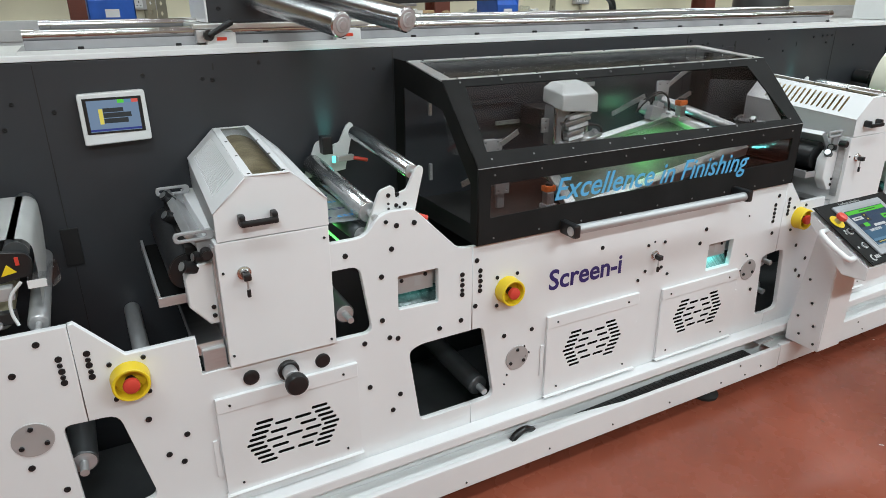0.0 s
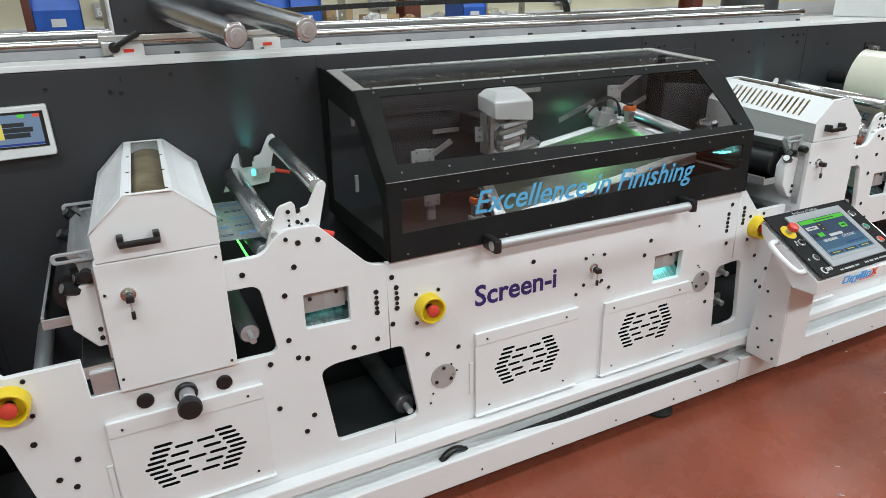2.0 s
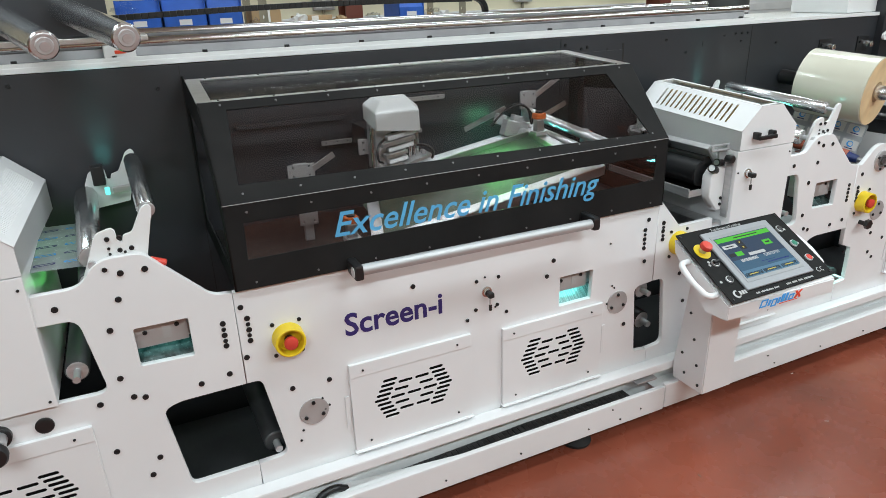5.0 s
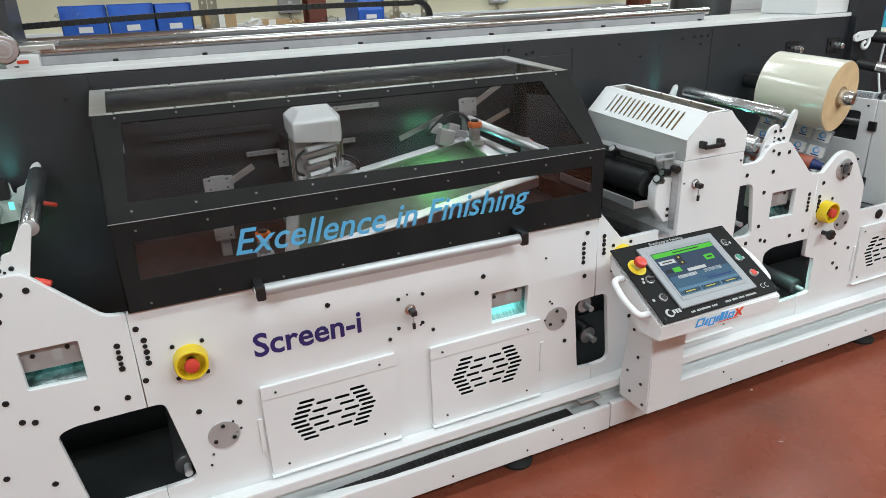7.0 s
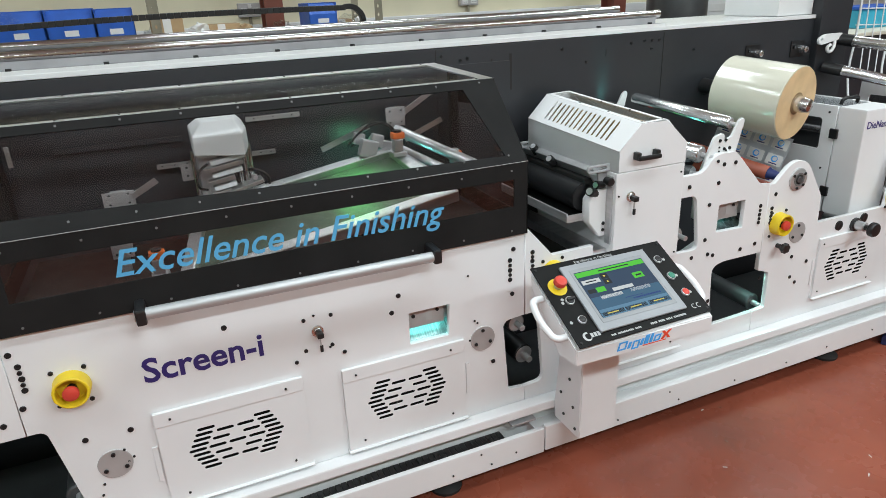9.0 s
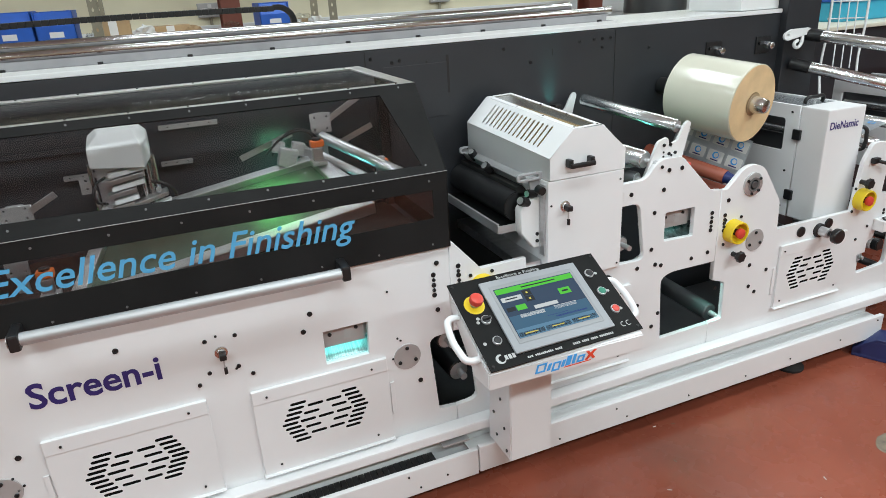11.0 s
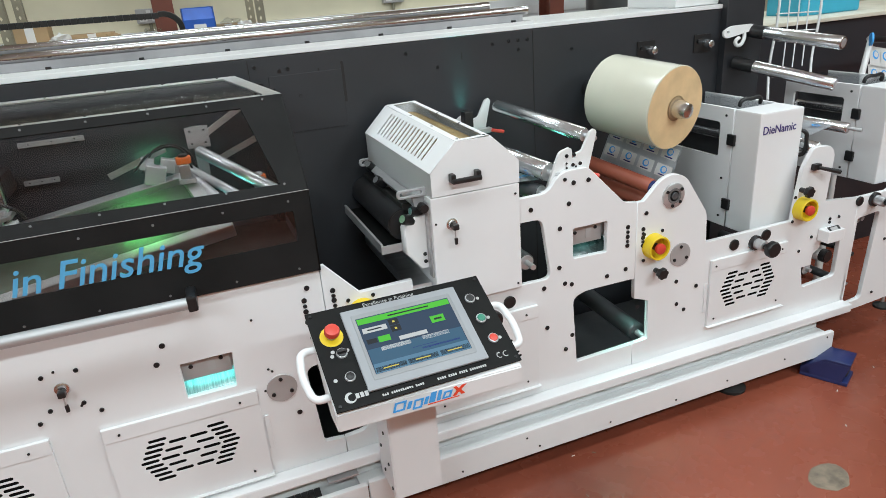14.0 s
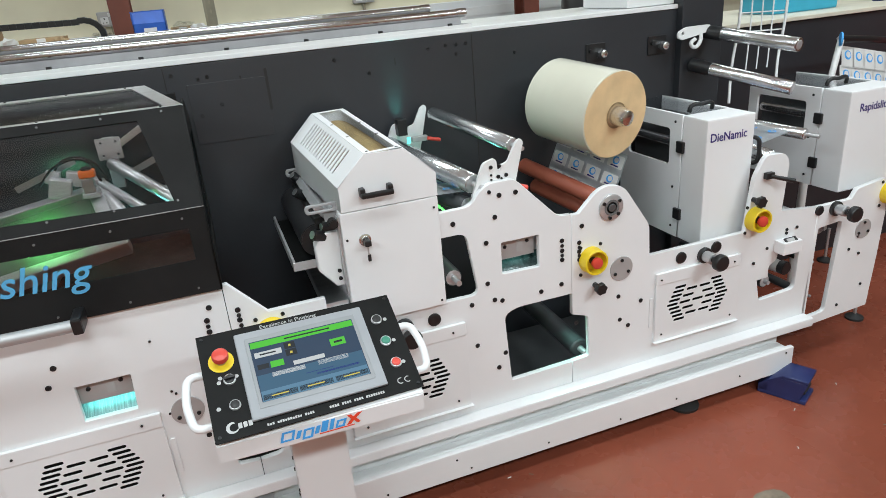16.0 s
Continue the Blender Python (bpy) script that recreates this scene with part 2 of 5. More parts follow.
SHIFT = 2.635       # spacing of the two printing stations

floor = part("floor", box(-9, 13, -7, 9, -0.1, 0.0, 0), FLOOR)
tagged(floor, "glossy red painted concrete workshop floor with scuffs", "floor", kind="structure")
wall_n = part("wall_north", box(-9, 13, 2.9, 3.1, 0, 3.9, 0), CREAM)
tagged(wall_n, "cream painted workshop wall behind the press", "wall", kind="structure")
for nm, b in (("wall_south", (-9, 13, -7.2, -7, 0, 3.9)), ("wall_west", (-9.2, -9, -7, 9, 0, 3.9)), ("wall_east", (13, 13.2, -7, 9, 0, 3.9))):
    tagged(part(nm, box(*b, 0), CREAM), "plain cream painted workshop wall", "wall", kind="structure")
tagged(part("ceiling", box(-9, 13, -7, 9, 3.9, 4.0, 0), CEIL), "plain white workshop ceiling", "ceiling", kind="structure")

# ---- the press: base, back wall, front plates ----
base = thing("machine_base", "long white steel base rail of the label press on levelling feet", "machine base")
rail = part("front_rail", box(-2.6, 1.42, -0.087, -0.067, 0.068, 0.172, 0.004), WHITE, base)
part("front_rail", box(1.424, 3.47, -0.087, -0.067, 0.072, 0.178, 0.004), WHITE, base)
for ledge in ([(-2.6, -.066), (.66, -.066), (.12, -.002), (-2.6, -.002)], [(1.40, -.066), (3.47, -.066), (3.47, -.002), (1.40, -.002)]):
    link("rail_ledge", sheet(ledge, [], .006, .0008, Matrix.Translation((0, 0, .156)) @ Matrix.Rotation(radians(-90), 4, "X")), WHITE2, base)
part("gutter_floor", box(.05, 1.41, -.066, -.001, .100, .104, 0), PITCH, base, "gutter bottom with its shade painted black")
part("channel", box(-2.6, 3.47, 0.001, 0.012, 0.10, 0.232, 0.001), WHITE2, base, "pale channel wall")
part("tread", box(-2.6, 3.60, -0.052, -0.001, 0.220, 0.258, 0.006), WHITE, base)
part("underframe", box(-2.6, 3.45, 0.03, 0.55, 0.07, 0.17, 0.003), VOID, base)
for fx in (-0.9, 1.05, 3.0):
    part("levelling_foot", lathe([(0, 0.058), (0.012, 0.060), (0.02, 0.045), (0.03, 0.012), (0.085, 0.010)], (fx, -0.012, 0), (fx, -0.012, 1), 24), RUBBER, base, "round black rubber foot", smooth=True)

back = tagged(part("back_wall_of_press", box(-2.8, 3.42, BACK, BACK + 0.03, 0.05, 1.47, 0.002), DARK), "tall anthracite painted steel back plate of the press", "back plate", kind="structure")
cover = tagged(part("top_cover", box(-2.8, 3.40, BACK - 0.004, 1.06, 1.472, 1.490, 0.003), WHITE2), "white sheet metal cover on top of the press", "cover", kind="structure")
cab = tagged(part("rear_cabinet", box(-2.8, 3.40, BACK + 0.035, 1.05, 0.05, 1.468, 0.002), DARK), "anthracite rear cabinet body of the press", "cabinet", kind="structure")

# ---- shared small parts ----
def bolt_mesh(r, h):
    bm = lathe([(0, r), (h * 0.8, r), (h, r * 0.86), (h, r * 0.5), (h * 0.4, r * 0.45)], (0, 0, 0), (0, -1, 0), 14)
    me = bpy.data.meshes.new("bolt")
    bmesh.ops.recalc_face_normals(bm, faces=bm.faces)
    bm.to_mesh(me)
    bm.free()
    me.materials.append(BOLT)
    shade(me)
    return me


BIG, MID, TINY = bolt_mesh(0.0081, 0.0026), bolt_mesh(0.0062, 0.004), bolt_mesh(0.0036, 0.003)


def bolts(parent, places, mesh=None, y=0.0):
    for x, z in places:
        ob = new("bolt", mesh or BIG)
        ob.parent = parent
        ob.location = (x, y - 0.0002, z)


def vent_slots(cx, cz):
    """Nine slots down each slanted flank, eleven staggered between them."""
    w, h, p = 0.050, 0.0104, 0.0168
    out = []
    for r in range(-4, 5):
        for side in (-1, 1):
            out.append(slot(cx + side * (0.114 - 0.0082 * abs(r)), cz + r * p, w, h))
    for r, xs in ((-3, (-.029, .030)), (-1.5, (-.044, .044)), (0, (-.058, 0, .058)), (1.5, (-.044, .044)), (3, (-.029, .030))):
        out += [slot(cx + x, cz + r * p, w, h) for x in xs]
    return out


def vent_hole(cx, cz):
    return rounded([(cx - 0.16, cz - 0.085), (cx + 0.16, cz - 0.085), (cx + 0.16, cz + 0.085), (cx - 0.16, cz + 0.085)], 0.01)


def vent_panel(cx, cz, z0=0.272, z1=0.592, half=0.212, tab=-1):
    v = thing("vent_panel", "white sheet steel vent panel with a hexagon of dark slots", "vent panel", (cx, 0, cz), "vent panels")
    out = [(-half, z0 - cz + 0.003), (half, z0 - cz + 0.003), (half, z1 - cz - 0.044), (-half, z1 - cz - 0.044)]
    link("panel", sheet(out, vent_slots(0, 0), 0.0018, 0.0003, Matrix.Translation((0, -0.0112, 0))), WHITE, v)
    # black sheet added as the shade seen through the slots
    part("slot_shade", box(-0.152, 0.152, -0.0065, 0.004, -0.078, 0.078, 0), PITCH, v)
    part("side_tab", box(tab * (half + .006), tab * (half + .020), -0.005, -0.0004, -.075, .045, .001) if tab > 0 else box(-half - .020, -half - .006, -0.005, -0.0004, -.075, .045, .001), WHITE, v)
    part("top_flange", box(-half, half, -0.013, -0.0005, z1 - cz - 0.046, z1 - cz, 0.002), WHITE, v)
    bm = box(-half - .004, half + .004, -0.024, -0.0003, z0 - cz, z0 - cz + 0.003, 0.001)
    part("bottom_flange", bm, WHITE, v)
    bm = box(-half, -half + 0.003, -0.0083, -0.0003, z0 - cz + 0.004, z1 - cz - 0.047, 0)
    part("side_return", bm, WHITE, v)
    part("side_return", box(half - 0.003, half, -0.0083, -0.0003, z0 - cz + 0.004, z1 - cz - 0.047, 0), WHITE, v)
    bolts(v, [(-0.17, z1 - cz - 0.025), (0.16, z1 - cz - 0.025)], TINY, -0.013)
    bolts(v, [(-0.16, z0 - cz + 0.03), (0.16, z0 - cz + 0.03)], TINY, -0.0112)
    return v


def emergency_stop(x, z):
    e = thing("emergency_stop", "red mushroom emergency stop inside a yellow plastic shroud", "emergency stop", (x, 0, z), "emergency stops")
    ring = lathe([(0, 0.047), (0.040, 0.0445), (0.042, 0.042), (0.041, 0.0375), (0.010, 0.0355)], (0, 0, 0), (0, -1, 0), 36)
    part("shroud", ring, YELLOW, e, smooth=True)
    part("collar", cyl((0, -0.0105, 0), (0, -0.03, 0), 0.013, seg=20), BLACK, e)
    part("button", lathe([(0, 0.012), (0.006, 0.019), (0.014, 0.0205), (0.02, 0.019), (0.023, 0.012)], (0, -0.028, 0), (0, -1.028, 0), 28), RED, e, smooth=True)
    bolts(e, [(-0.040, 0.050), (0.038, 0.050), (-0.040, -0.050), (0.038, -0.050)], MID)
    return e


def cover_disc(x, z, r=0.046):
    d = thing("cover_disc", "round grey steel cover disc with three screws", "cover disc", (x, 0, z), "cover discs")
    part("disc", lathe([(0, r), (0.002, r), (0.003, r - 0.001)], (0, 0, 0), (0, -1, 0), 40), GREYDISC, d)
    bolts(d, [(r * 0.68 * math.cos(a), r * 0.68 * math.sin(a)) for a in (1.57, 3.67, 5.76)], MID, -0.003)
    return d


def key_lock(x, z, y=0.0):
    k = thing("key_lock", "chrome cabinet lock with a black key hanging in it", "lock", (x, y, z), "key locks")
    part("rosette", lathe([(0, 0.019), (0.003, 0.018), (0.004, 0.013), (0.012, 0.012)], (0, 0, 0), (0, -1, 0), 24), CHROME, k, smooth=True)
    part("key_head", box(-0.008, 0.012, -0.034, -0.012, -0.012, 0.006, 0.004), BLACK, k, "black plastic key head")
    part("spare_key", box(0.0, 0.004, -0.022, -0.018, -0.052, -0.012, 0.001), STEEL, k)
    part("spare_head", box(-0.002, 0.008, -0.024, -0.016, -0.062, -0.040, 0.003), BLACK, k)
    return k


def star_knob(x, z, r=0.022, y=0.0, long=0.03):
    k = thing("star_knob", "black plastic star knob on the white plate", "knob", (x, y, z), "star knobs")
    part("stem", cyl((0, 0, 0), (0, -long, 0), r * 0.45, seg=16), BLACK, k)
    pts = [((r if i % 4 < 2 else r * 0.86) * math.cos(i * math.pi / 12), (r if i % 4 < 2 else r * 0.86) * math.sin(i * math.pi / 12)) for i in range(24)]
    link("grip", sheet(pts, [], 0.018, 0.002, Matrix.Translation((0, -long - 0.018, 0))), BLACK, k)
    return k


def pressure_knob(x, z, y=0.0):
    k = thing("adjusting_handwheel", "black handwheel on a steel dial spindle", "handwheel", (x, y, z), "handwheels")
    part("flange", lathe([(0, 0.030), (0.012, 0.030), (0.014, 0.027)], (0, 0, 0), (0, -1, 0), 30), BLACK, k)
    part("dial", lathe([(0.013, 0.021), (0.05, 0.021), (0.052, 0.019)], (0, 0, 0), (0, -1, 0), 30), STEEL, k, "steel dial ring", smooth=True)
    part("neck", cyl((0, -0.05, 0), (0, -0.075, 0), 0.012, seg=20), BLACK, k)
    part("wheel", lathe([(0.072, 0.024), (0.078, 0.031), (0.094, 0.032), (0.100, 0.028), (0.102, 0.018)], (0, 0, 0), (0, -1, 0), 30), BLACK, k, smooth=True)
    return k


def blank_plug(x, z, r=0.022):
    p = part("blank_plug", lathe([(0, r), (0.005, r), (0.007, r * 0.85), (0.006, r * 0.4), (0.0055, 0.002)], (x, 0, z), (x, -1, z), 28), BLACK, smooth=True)
    return tagged(p, "black plastic plug in the white plate", "plug", "blanking plugs")


def uv_window(x0, x1, z0, z1, bright=False):
    """Steel lamp housing behind the square opening, teal light leaking below it."""
    u = thing("uv_lamp_housing", "steel lamp housing behind a square opening, teal light below", "lamp housing", ((x0 + x1) / 2, 0.03, z0), "uv lamp housings")
    w = (x1 - x0) / 2
    h = z1 - z0
    part("housing", box(-w - 0.05, w + 0.05, 0.012, 0.06, h * .40, h + 0.04, 0.003), STEEL, u)
    part("lamp_plate", box(-w - 0.012, w - 0.004, 0.0, 0.006, h * .36, h + 0.02, 0.001), GREYDISC, u, "grey lamp plate")
    part("plate_stamp", box(.0, .022, -0.0008, 0.0, h * .50, h * .85, 0), SILVERINK, u, "pale unreadable stamp")
    bolts(u, [(-w + 0.025, h * .74), (w - 0.030, h * .80)], MID, 0.0)
    bm = bmesh.new()
    bm.faces.new([bm.verts.new(p) for p in ((-w - .04, .004, -.012), (w + .04, .004, -.012), (w + .04, .07, h * .42), (-w - .04, .07, h * .42))])
    part("lit_film", bm, FILMLIT if bright else FILMDIM, u, "film with teal lamp light in its colour")
    part("lamp_slit", box(-w - 0.04, w + 0.04, 0.022, 0.026, h * .385, h * .395, 0), TEAL if bright else TEALDIM, u, "glowing teal lamp slit")
    return u


def press_plate(label, out, holes):
    me = sheet(out, holes, T, 0.0014)
    return tagged(link("front_plate", me, WHITE), label, "front plate", kind="structure")


# ---- front plates ----
GEW = [(-.392, .752), (-.256, .748), (-.256, .862), (-.392, .862)]
NOTCH = [(-.66, .702), (-.478, .698), (-.510, .92), (-.66, .92)]


def moved(pts, dx):
    return [(p[0] + dx, *p[1:]) for p in pts]


STATION = [(-1.2485, .25), (-1.2485, .917), (-1.236, .919), (-1.139, .808), (-.972, .810), (-.968, .700), (-.87, .70), (-.87, 1.0), (-.488, 1.003, .03), (-.452, 1.05, .02), (-.42, 1.066, .02), (-.335, 1.066, .02), (-.184, .913, .02), (-.1345, .908), (-.1345, .25)]
STATION_BOLTS = [(-1.221, .835), (-1.221, .803), (-1.22, .77), (-1.116, .609), (-1.031, .532), (-1.083, .484), (-1.049, .449), (-.497, .513), (-.396, .457), (-.423, .406), (-.507, .668), (-.425, .667), (-.398, .658), (-.447, .731), (-.444, .873), (-.551, .959), (-.253, .655), (-.391, 1.023), (-.334, 1.023), (-.409, .954), (-.171, .823), (-.171, .787), (-.171, .754), (-.175, .664)]
STATION_SMALL = [(-1.221, .818), (-1.22, .785), (-.171, .805), (-.171, .770), (-.424, 1.039)]

plate_l = rounded([(-2.6, .25), (-2.6, .915), (-1.2505, .915), (-1.2505, .649), (-1.306, .652, .02), (-1.296, .34, .02), (-1.2505, .3455), (-1.2505, .25)])
pl = press_plate("white powder-coated front plate of the unwind station", plate_l, [rounded([(-2.3, .85), (-2.1, .85), (-2.1, .6), (-2.3, .6)], .02)])
bolts(pl, [(-1.318, .885), (-1.281, .836), (-1.28, .802), (-1.28, .771), (-1.379, .818), (-1.33, .47), (-1.39, .56)])
bolts(pl, [(-1.281, .819), (-1.28, .786)], MID)
cover_disc(-1.372, .638)

for dx, first in ((0, True), (SHIFT, False)):
    out = moved(STATION, dx)
    # bite of the mid cutout at the right joint
    if first:
        bite = [(-.1345, .908), (-.1345, .6175), (-.318, .6155, .03), (-.362, .60, .03), (-.326, .331, .02), (-.1345, .3325), (-.1345, .25)]
    else:
        bite = [(-.1345, .908), (-.1345, .6175), (-.345, .618, .03), (-.392, .60, .03), (-.376, .338, .008), (-.1345, .3445), (-.1345, .25)]
    out = out[:-2] + moved(bite, dx)
    if first:
        left = [(-1.2485, .25), (-1.2485, .3455), (-1.126, .36, .03), (-1.182, .6455, .03), (-1.2485, .649)]
    else:
        left = [(1.3865, .25), (1.3865, .312), (1.466, .318, .03), (1.440, .606, .03), (1.3865, .606)]
    out = (left if first else left) + out[1:]
    out = rounded(out)
    holes = [rounded(moved(NOTCH, dx), 0.03), rounded(moved(GEW, dx), .006), vent_hole(-.737 + dx, .44)]
    pl = press_plate("white powder-coated front plate of a flexo printing station", out, holes)
    bolts(pl, moved(STATION_BOLTS, dx))
    bolts(pl, moved(STATION_SMALL, dx), MID)
    vent_panel(-.744 + dx, .44, .296, .617, .206)
    emergency_stop(-1.139 + dx, .742)
    blank_plug(-.845 + dx, .655)
    blank_plug(-.640 + dx, .650)
    pressure_knob(-.742 + dx, .650)
    uv_window(-.392 + dx, -.256 + dx, .748, .862)

# screen printing station between them
bite = [(-.1325, .25), (-.1325, .3325), (-.042, .335, .03), (-.090, .6175, .03), (-.1325, .6175), (-.1325, .908), (1.384, .912), (1.384, .606), (1.315, .600, .03), (1.300, .585, .02), (1.320, .318, .01), (1.384, .312), (1.384, .25)]
pl = press_plate("white front plate of the screen printing station", rounded(bite), [rounded([(.957, .602), (1.094, .602), (1.100, .714), (.957, .714)], .003), vent_hole(.378, .437), vent_hole(.925, .432)])
bolts(pl, [(-.105, .823), (-.104, .787), (-.105, .753), (-.118, .86), (-.122, .702), (.108, .559), (-.006, .562), (.40, .806), (.926, .785), (.900, .731), (1.340, .861), (1.327, .823), (1.327, .787), (1.327, .752), (1.335, .698), (1.258, .455)])
bolts(pl, [(-.105, .805), (-.105, .770), (1.327, .805), (1.327, .770), (.588, .64), (.738, .637), (.624, .773), (.707, .773), (.62, .671), (.702, .672)], MID)
bolts(pl, [(.08, .50), (.085, .46), (.10, .47), (.01, .405), (.0, .37), (.655, .782), (.695, .665), (1.17, .80), (1.19, .63), (1.17, .56), (1.20, .62)], TINY)
emergency_stop(0, .735)
cover_disc(.05, .463)
cover_disc(1.219, .556)
vent_panel(.382, .437, .270, .592, .213)
vent_panel(.932, .432, .268, .576, .213, 1)
key_lock(.662, .728)
uv_window(.957, 1.097, .602, .714, True)

# die cutting station
out = [(2.5025, .905), (2.530, .905), (2.60, .972, .03), (2.65, .985, .04), (2.706, .966, .03), (2.812, .81, .02), (2.818, .690), (3.245, .690), (3.268, .90, .02), (3.311, .975, .02), (3.40, .970, .03), (3.426, .935, .03), (3.414, .742), (3.60, .722), (3.60, .25)]
out = [(2.5025, .25), (2.5025, .3445), (2.570, .350, .01), (2.566, .513, .01), (2.5025, .535), *([(2.5025, .6175)] + out)]
cut = [(3.328, .47), (3.382, .472), (3.380, .523, .02), (3.418, .536, .02), (3.420, .573), (3.530, .572, .02), (3.528, .388, .02), (3.348, .376, .01)]
pl = press_plate("white front plate of the die cutting station", rounded(out), [rounded(cut), vent_hole(3.03, .472)])
bolts(pl, [(2.517, .50), (2.698, .464), (2.734, .432), (2.786, .52), (2.53, .802), (2.53, .77), (2.53, .74), (2.54, .86), (2.69, .56)])
bolts(pl, [(2.53, .785), (2.53, .755), (3.45, .66), (3.45, .645), (3.50, .66), (3.36, .60), (3.30, .55)], MID)
emergency_stop(2.575, .731)
emergency_stop(3.283, .738)
cover_disc(2.700, .668)
star_knob(2.592, .630)
star_knob(3.268, .815)
vent_panel(3.035, .472, .330, .612, .190)
blank_plug(2.955, .652)
blank_plug(3.112, .660)
pressure_knob(3.058, .640)
b = thing("bearing_flange", "round steel bearing flange with a dark ring", "bearing", (2.652, 0, .905))
part("flange", lathe([(0, .046), (.006, .046), (.008, .043), (.008, .028)], (0, 0, 0), (0, -1, 0), 36), STEEL, b, smooth=True)
part("race", lathe([(0.008, .028), (.010, .028), (.010, .020), (.005, .018)], (0, 0, 0), (0, -1, 0), 32), DULL, b)
part("shaft_end", lathe([(0.002, .015), (.012, .014), (.013, .012)], (0, 0, 0), (0, -1, 0), 24), GREYROLL, b)
bolts(b, [(.036 * math.cos(q), .036 * math.sin(q)) for q in (.6, 2.6, 4.5, 5.5)], MID, -.008)
d = thing("digital_counter", "small white counter box with a grey display", "counter", (3.44, 0, .605))
part("case", add_box(bmesh.new(), -.045, .045, -.05, 0, -.028, .022, .004), WHITE, d)
part("display", add_box(bmesh.new(), -.028, .03, -.002, .002, -.013, .013, .001, Matrix.Translation((0, -.035, .024)) @ Matrix.Rotation(radians(-55), 4, "X")), BLACK, d, "dark display bezel")
part("glass", add_box(bmesh.new(), -.020, .016, -.003, -.0015, -.007, .008, 0, Matrix.Translation((0, -.035, .024)) @ Matrix.Rotation(radians(-55), 4, "X")), GREYDISC, d, "grey liquid crystal display")
words = lettering("Screen-i", 0.104, 0.0006, 0, fat=0.0020, squeeze=.97)
s = letters_on("brand_lettering", words, PURPLE, pose(.170, -.0008, .692) @ FRONT)
tagged(s, "dark violet lettering on the white screen station", "lettering")


# ---- a flexo print unit: white cabinet with louvred cover and the inking side ----
def print_unit(dx, rollmat, label, skew, deep, up, count, pitch, wide):
    u = thing("print_unit", label, "print unit", (dx, 0, 0), "flexo print units")
    part("cabinet", box(-.896, -.597, -.014, deep - .02, .702, 1.062, .003), WHITE, u)
    prof = [(-.889, 1.065), (-.889, 1.137), (-.803, 1.2225), (-.690, 1.2225), (-.596, 1.136), (-.596, 1.065)]
    sk = skew

    def at(i, t):
        x, z = prof[i]
        return Vector((x + sk * t, -.014 + deep * t, z + up * t * (1 if 0 < i < 5 else 0)))

    def panel(name, i, j, t0, t1, holes, mat, th=0.003):
        a, b, c = at(i, t0), at(j, t0), at(i, t1)
        ex, ey = (c - a), (b - a)
        w, h = ex.length, ey.length
        exn = ex.normalized()
        nz = exn.cross(ey).normalized()
        eyn = nz.cross(exn)
        m = Matrix(((exn.x, -nz.x, eyn.x, a.x), (exn.y, -nz.y, eyn.y, a.y), (exn.z, -nz.z, eyn.z, a.z), (0, 0, 0, 1)))
        rect = [(0, 0), (w, 0), (w, h), (0, h)]
        return link(name, sheet(rect, holes(w, h), th, 0.0006, m), mat, u)

    def side(name, i, j):
        bm = bmesh.new()
        bm.faces.new([bm.verts.new(p) for p in (at(i, 0), at(j, 0), at(j, 1), at(i, 1))])
        bmesh.ops.solidify(bm, geom=bm.faces[:], thickness=.003)
        return part(name, bm, WHITE, u)

    bm = bmesh.new()
    f = [bm.verts.new(at(i, 0)) for i in range(6)]
    g = [bm.verts.new(at(i, 0) + Vector((0, .004, 0))) for i in range(6)]
    bm.faces.new(f), bm.faces.new(g[::-1])
    for i in range(6):
        bm.faces.new((f[i], f[i - 1], g[i - 1], g[i]))
    part("cover_front", bm, WHITE, u)
    bm = bmesh.new()
    bm.faces.new([bm.verts.new(at(i, 1)) for i in range(6)])
    part("cover_back", bm, WHITE, u)
    side("louvre_side", 0, 1)
    # added dark sheet gives the narrow louvres their inner shade
    if count > 20:
        bm = bmesh.new()
        inside = Vector((.012, 0, -.012))
        bm.faces.new([bm.verts.new(q + inside) for q in (at(1, .04), at(2, .04), at(2, .96), at(1, .96))])
        part("louvre_shade", bm, GREYROLL, u, "dark sheet added as shade behind the louvres")
    panel("louvre_panel", 1, 2, 0, 1, lambda w, h: [[(q[1] - h * .52 + .09 + k * pitch, q[0]) for q in slot(h * .52, h * .52, h * .70, wide)] for k in range(count)], WHITE)
    panel("roof_frame", 2, 3, 0, 1, lambda w, h: [[(.012, .022), (w - .012, .022), (w - .012, h - .014), (.012, h - .014)]], WHITE)
    panel("perforated_panel", 3, 4, 0, 1, lambda w, h: [[(q[1] - h * .5 + .05 + k * .0105, q[0]) for q in slot(h * .5, h * .5, h * .62, .0030, 2)] for k in range(38 if deep < .55 else 44)], WHITE)
    side("cover_side", 4, 5)
    bm = bmesh.new()
    vs = [bm.verts.new(p + Vector((0, 0, -.001))) for p in (at(2, .01), at(3, .01), at(3, .99), at(2, .99))]
    bm.faces.new(vs)
    part("roof_pane", bm, CLEAR, u, "clear acrylic roof pane").visible_shadow = False
    for t, e in ((.03, .12), (.03, .9), (.35, .12), (.33, .9), (.65, .12), (.62, .9)):
        p = at(2, t).lerp(at(3, t), e)
        part("screw", cyl(p, p + Vector((0, 0, .004)), .0042, seg=12), BOLT, u)
    # rollers under the cover
    part("printing_roller", cyl((-.742, .03, 1.133), (-.742 + sk * .9, deep - .06, 1.133 + up * .7), .080, seg=48), rollmat, u, smooth=True)
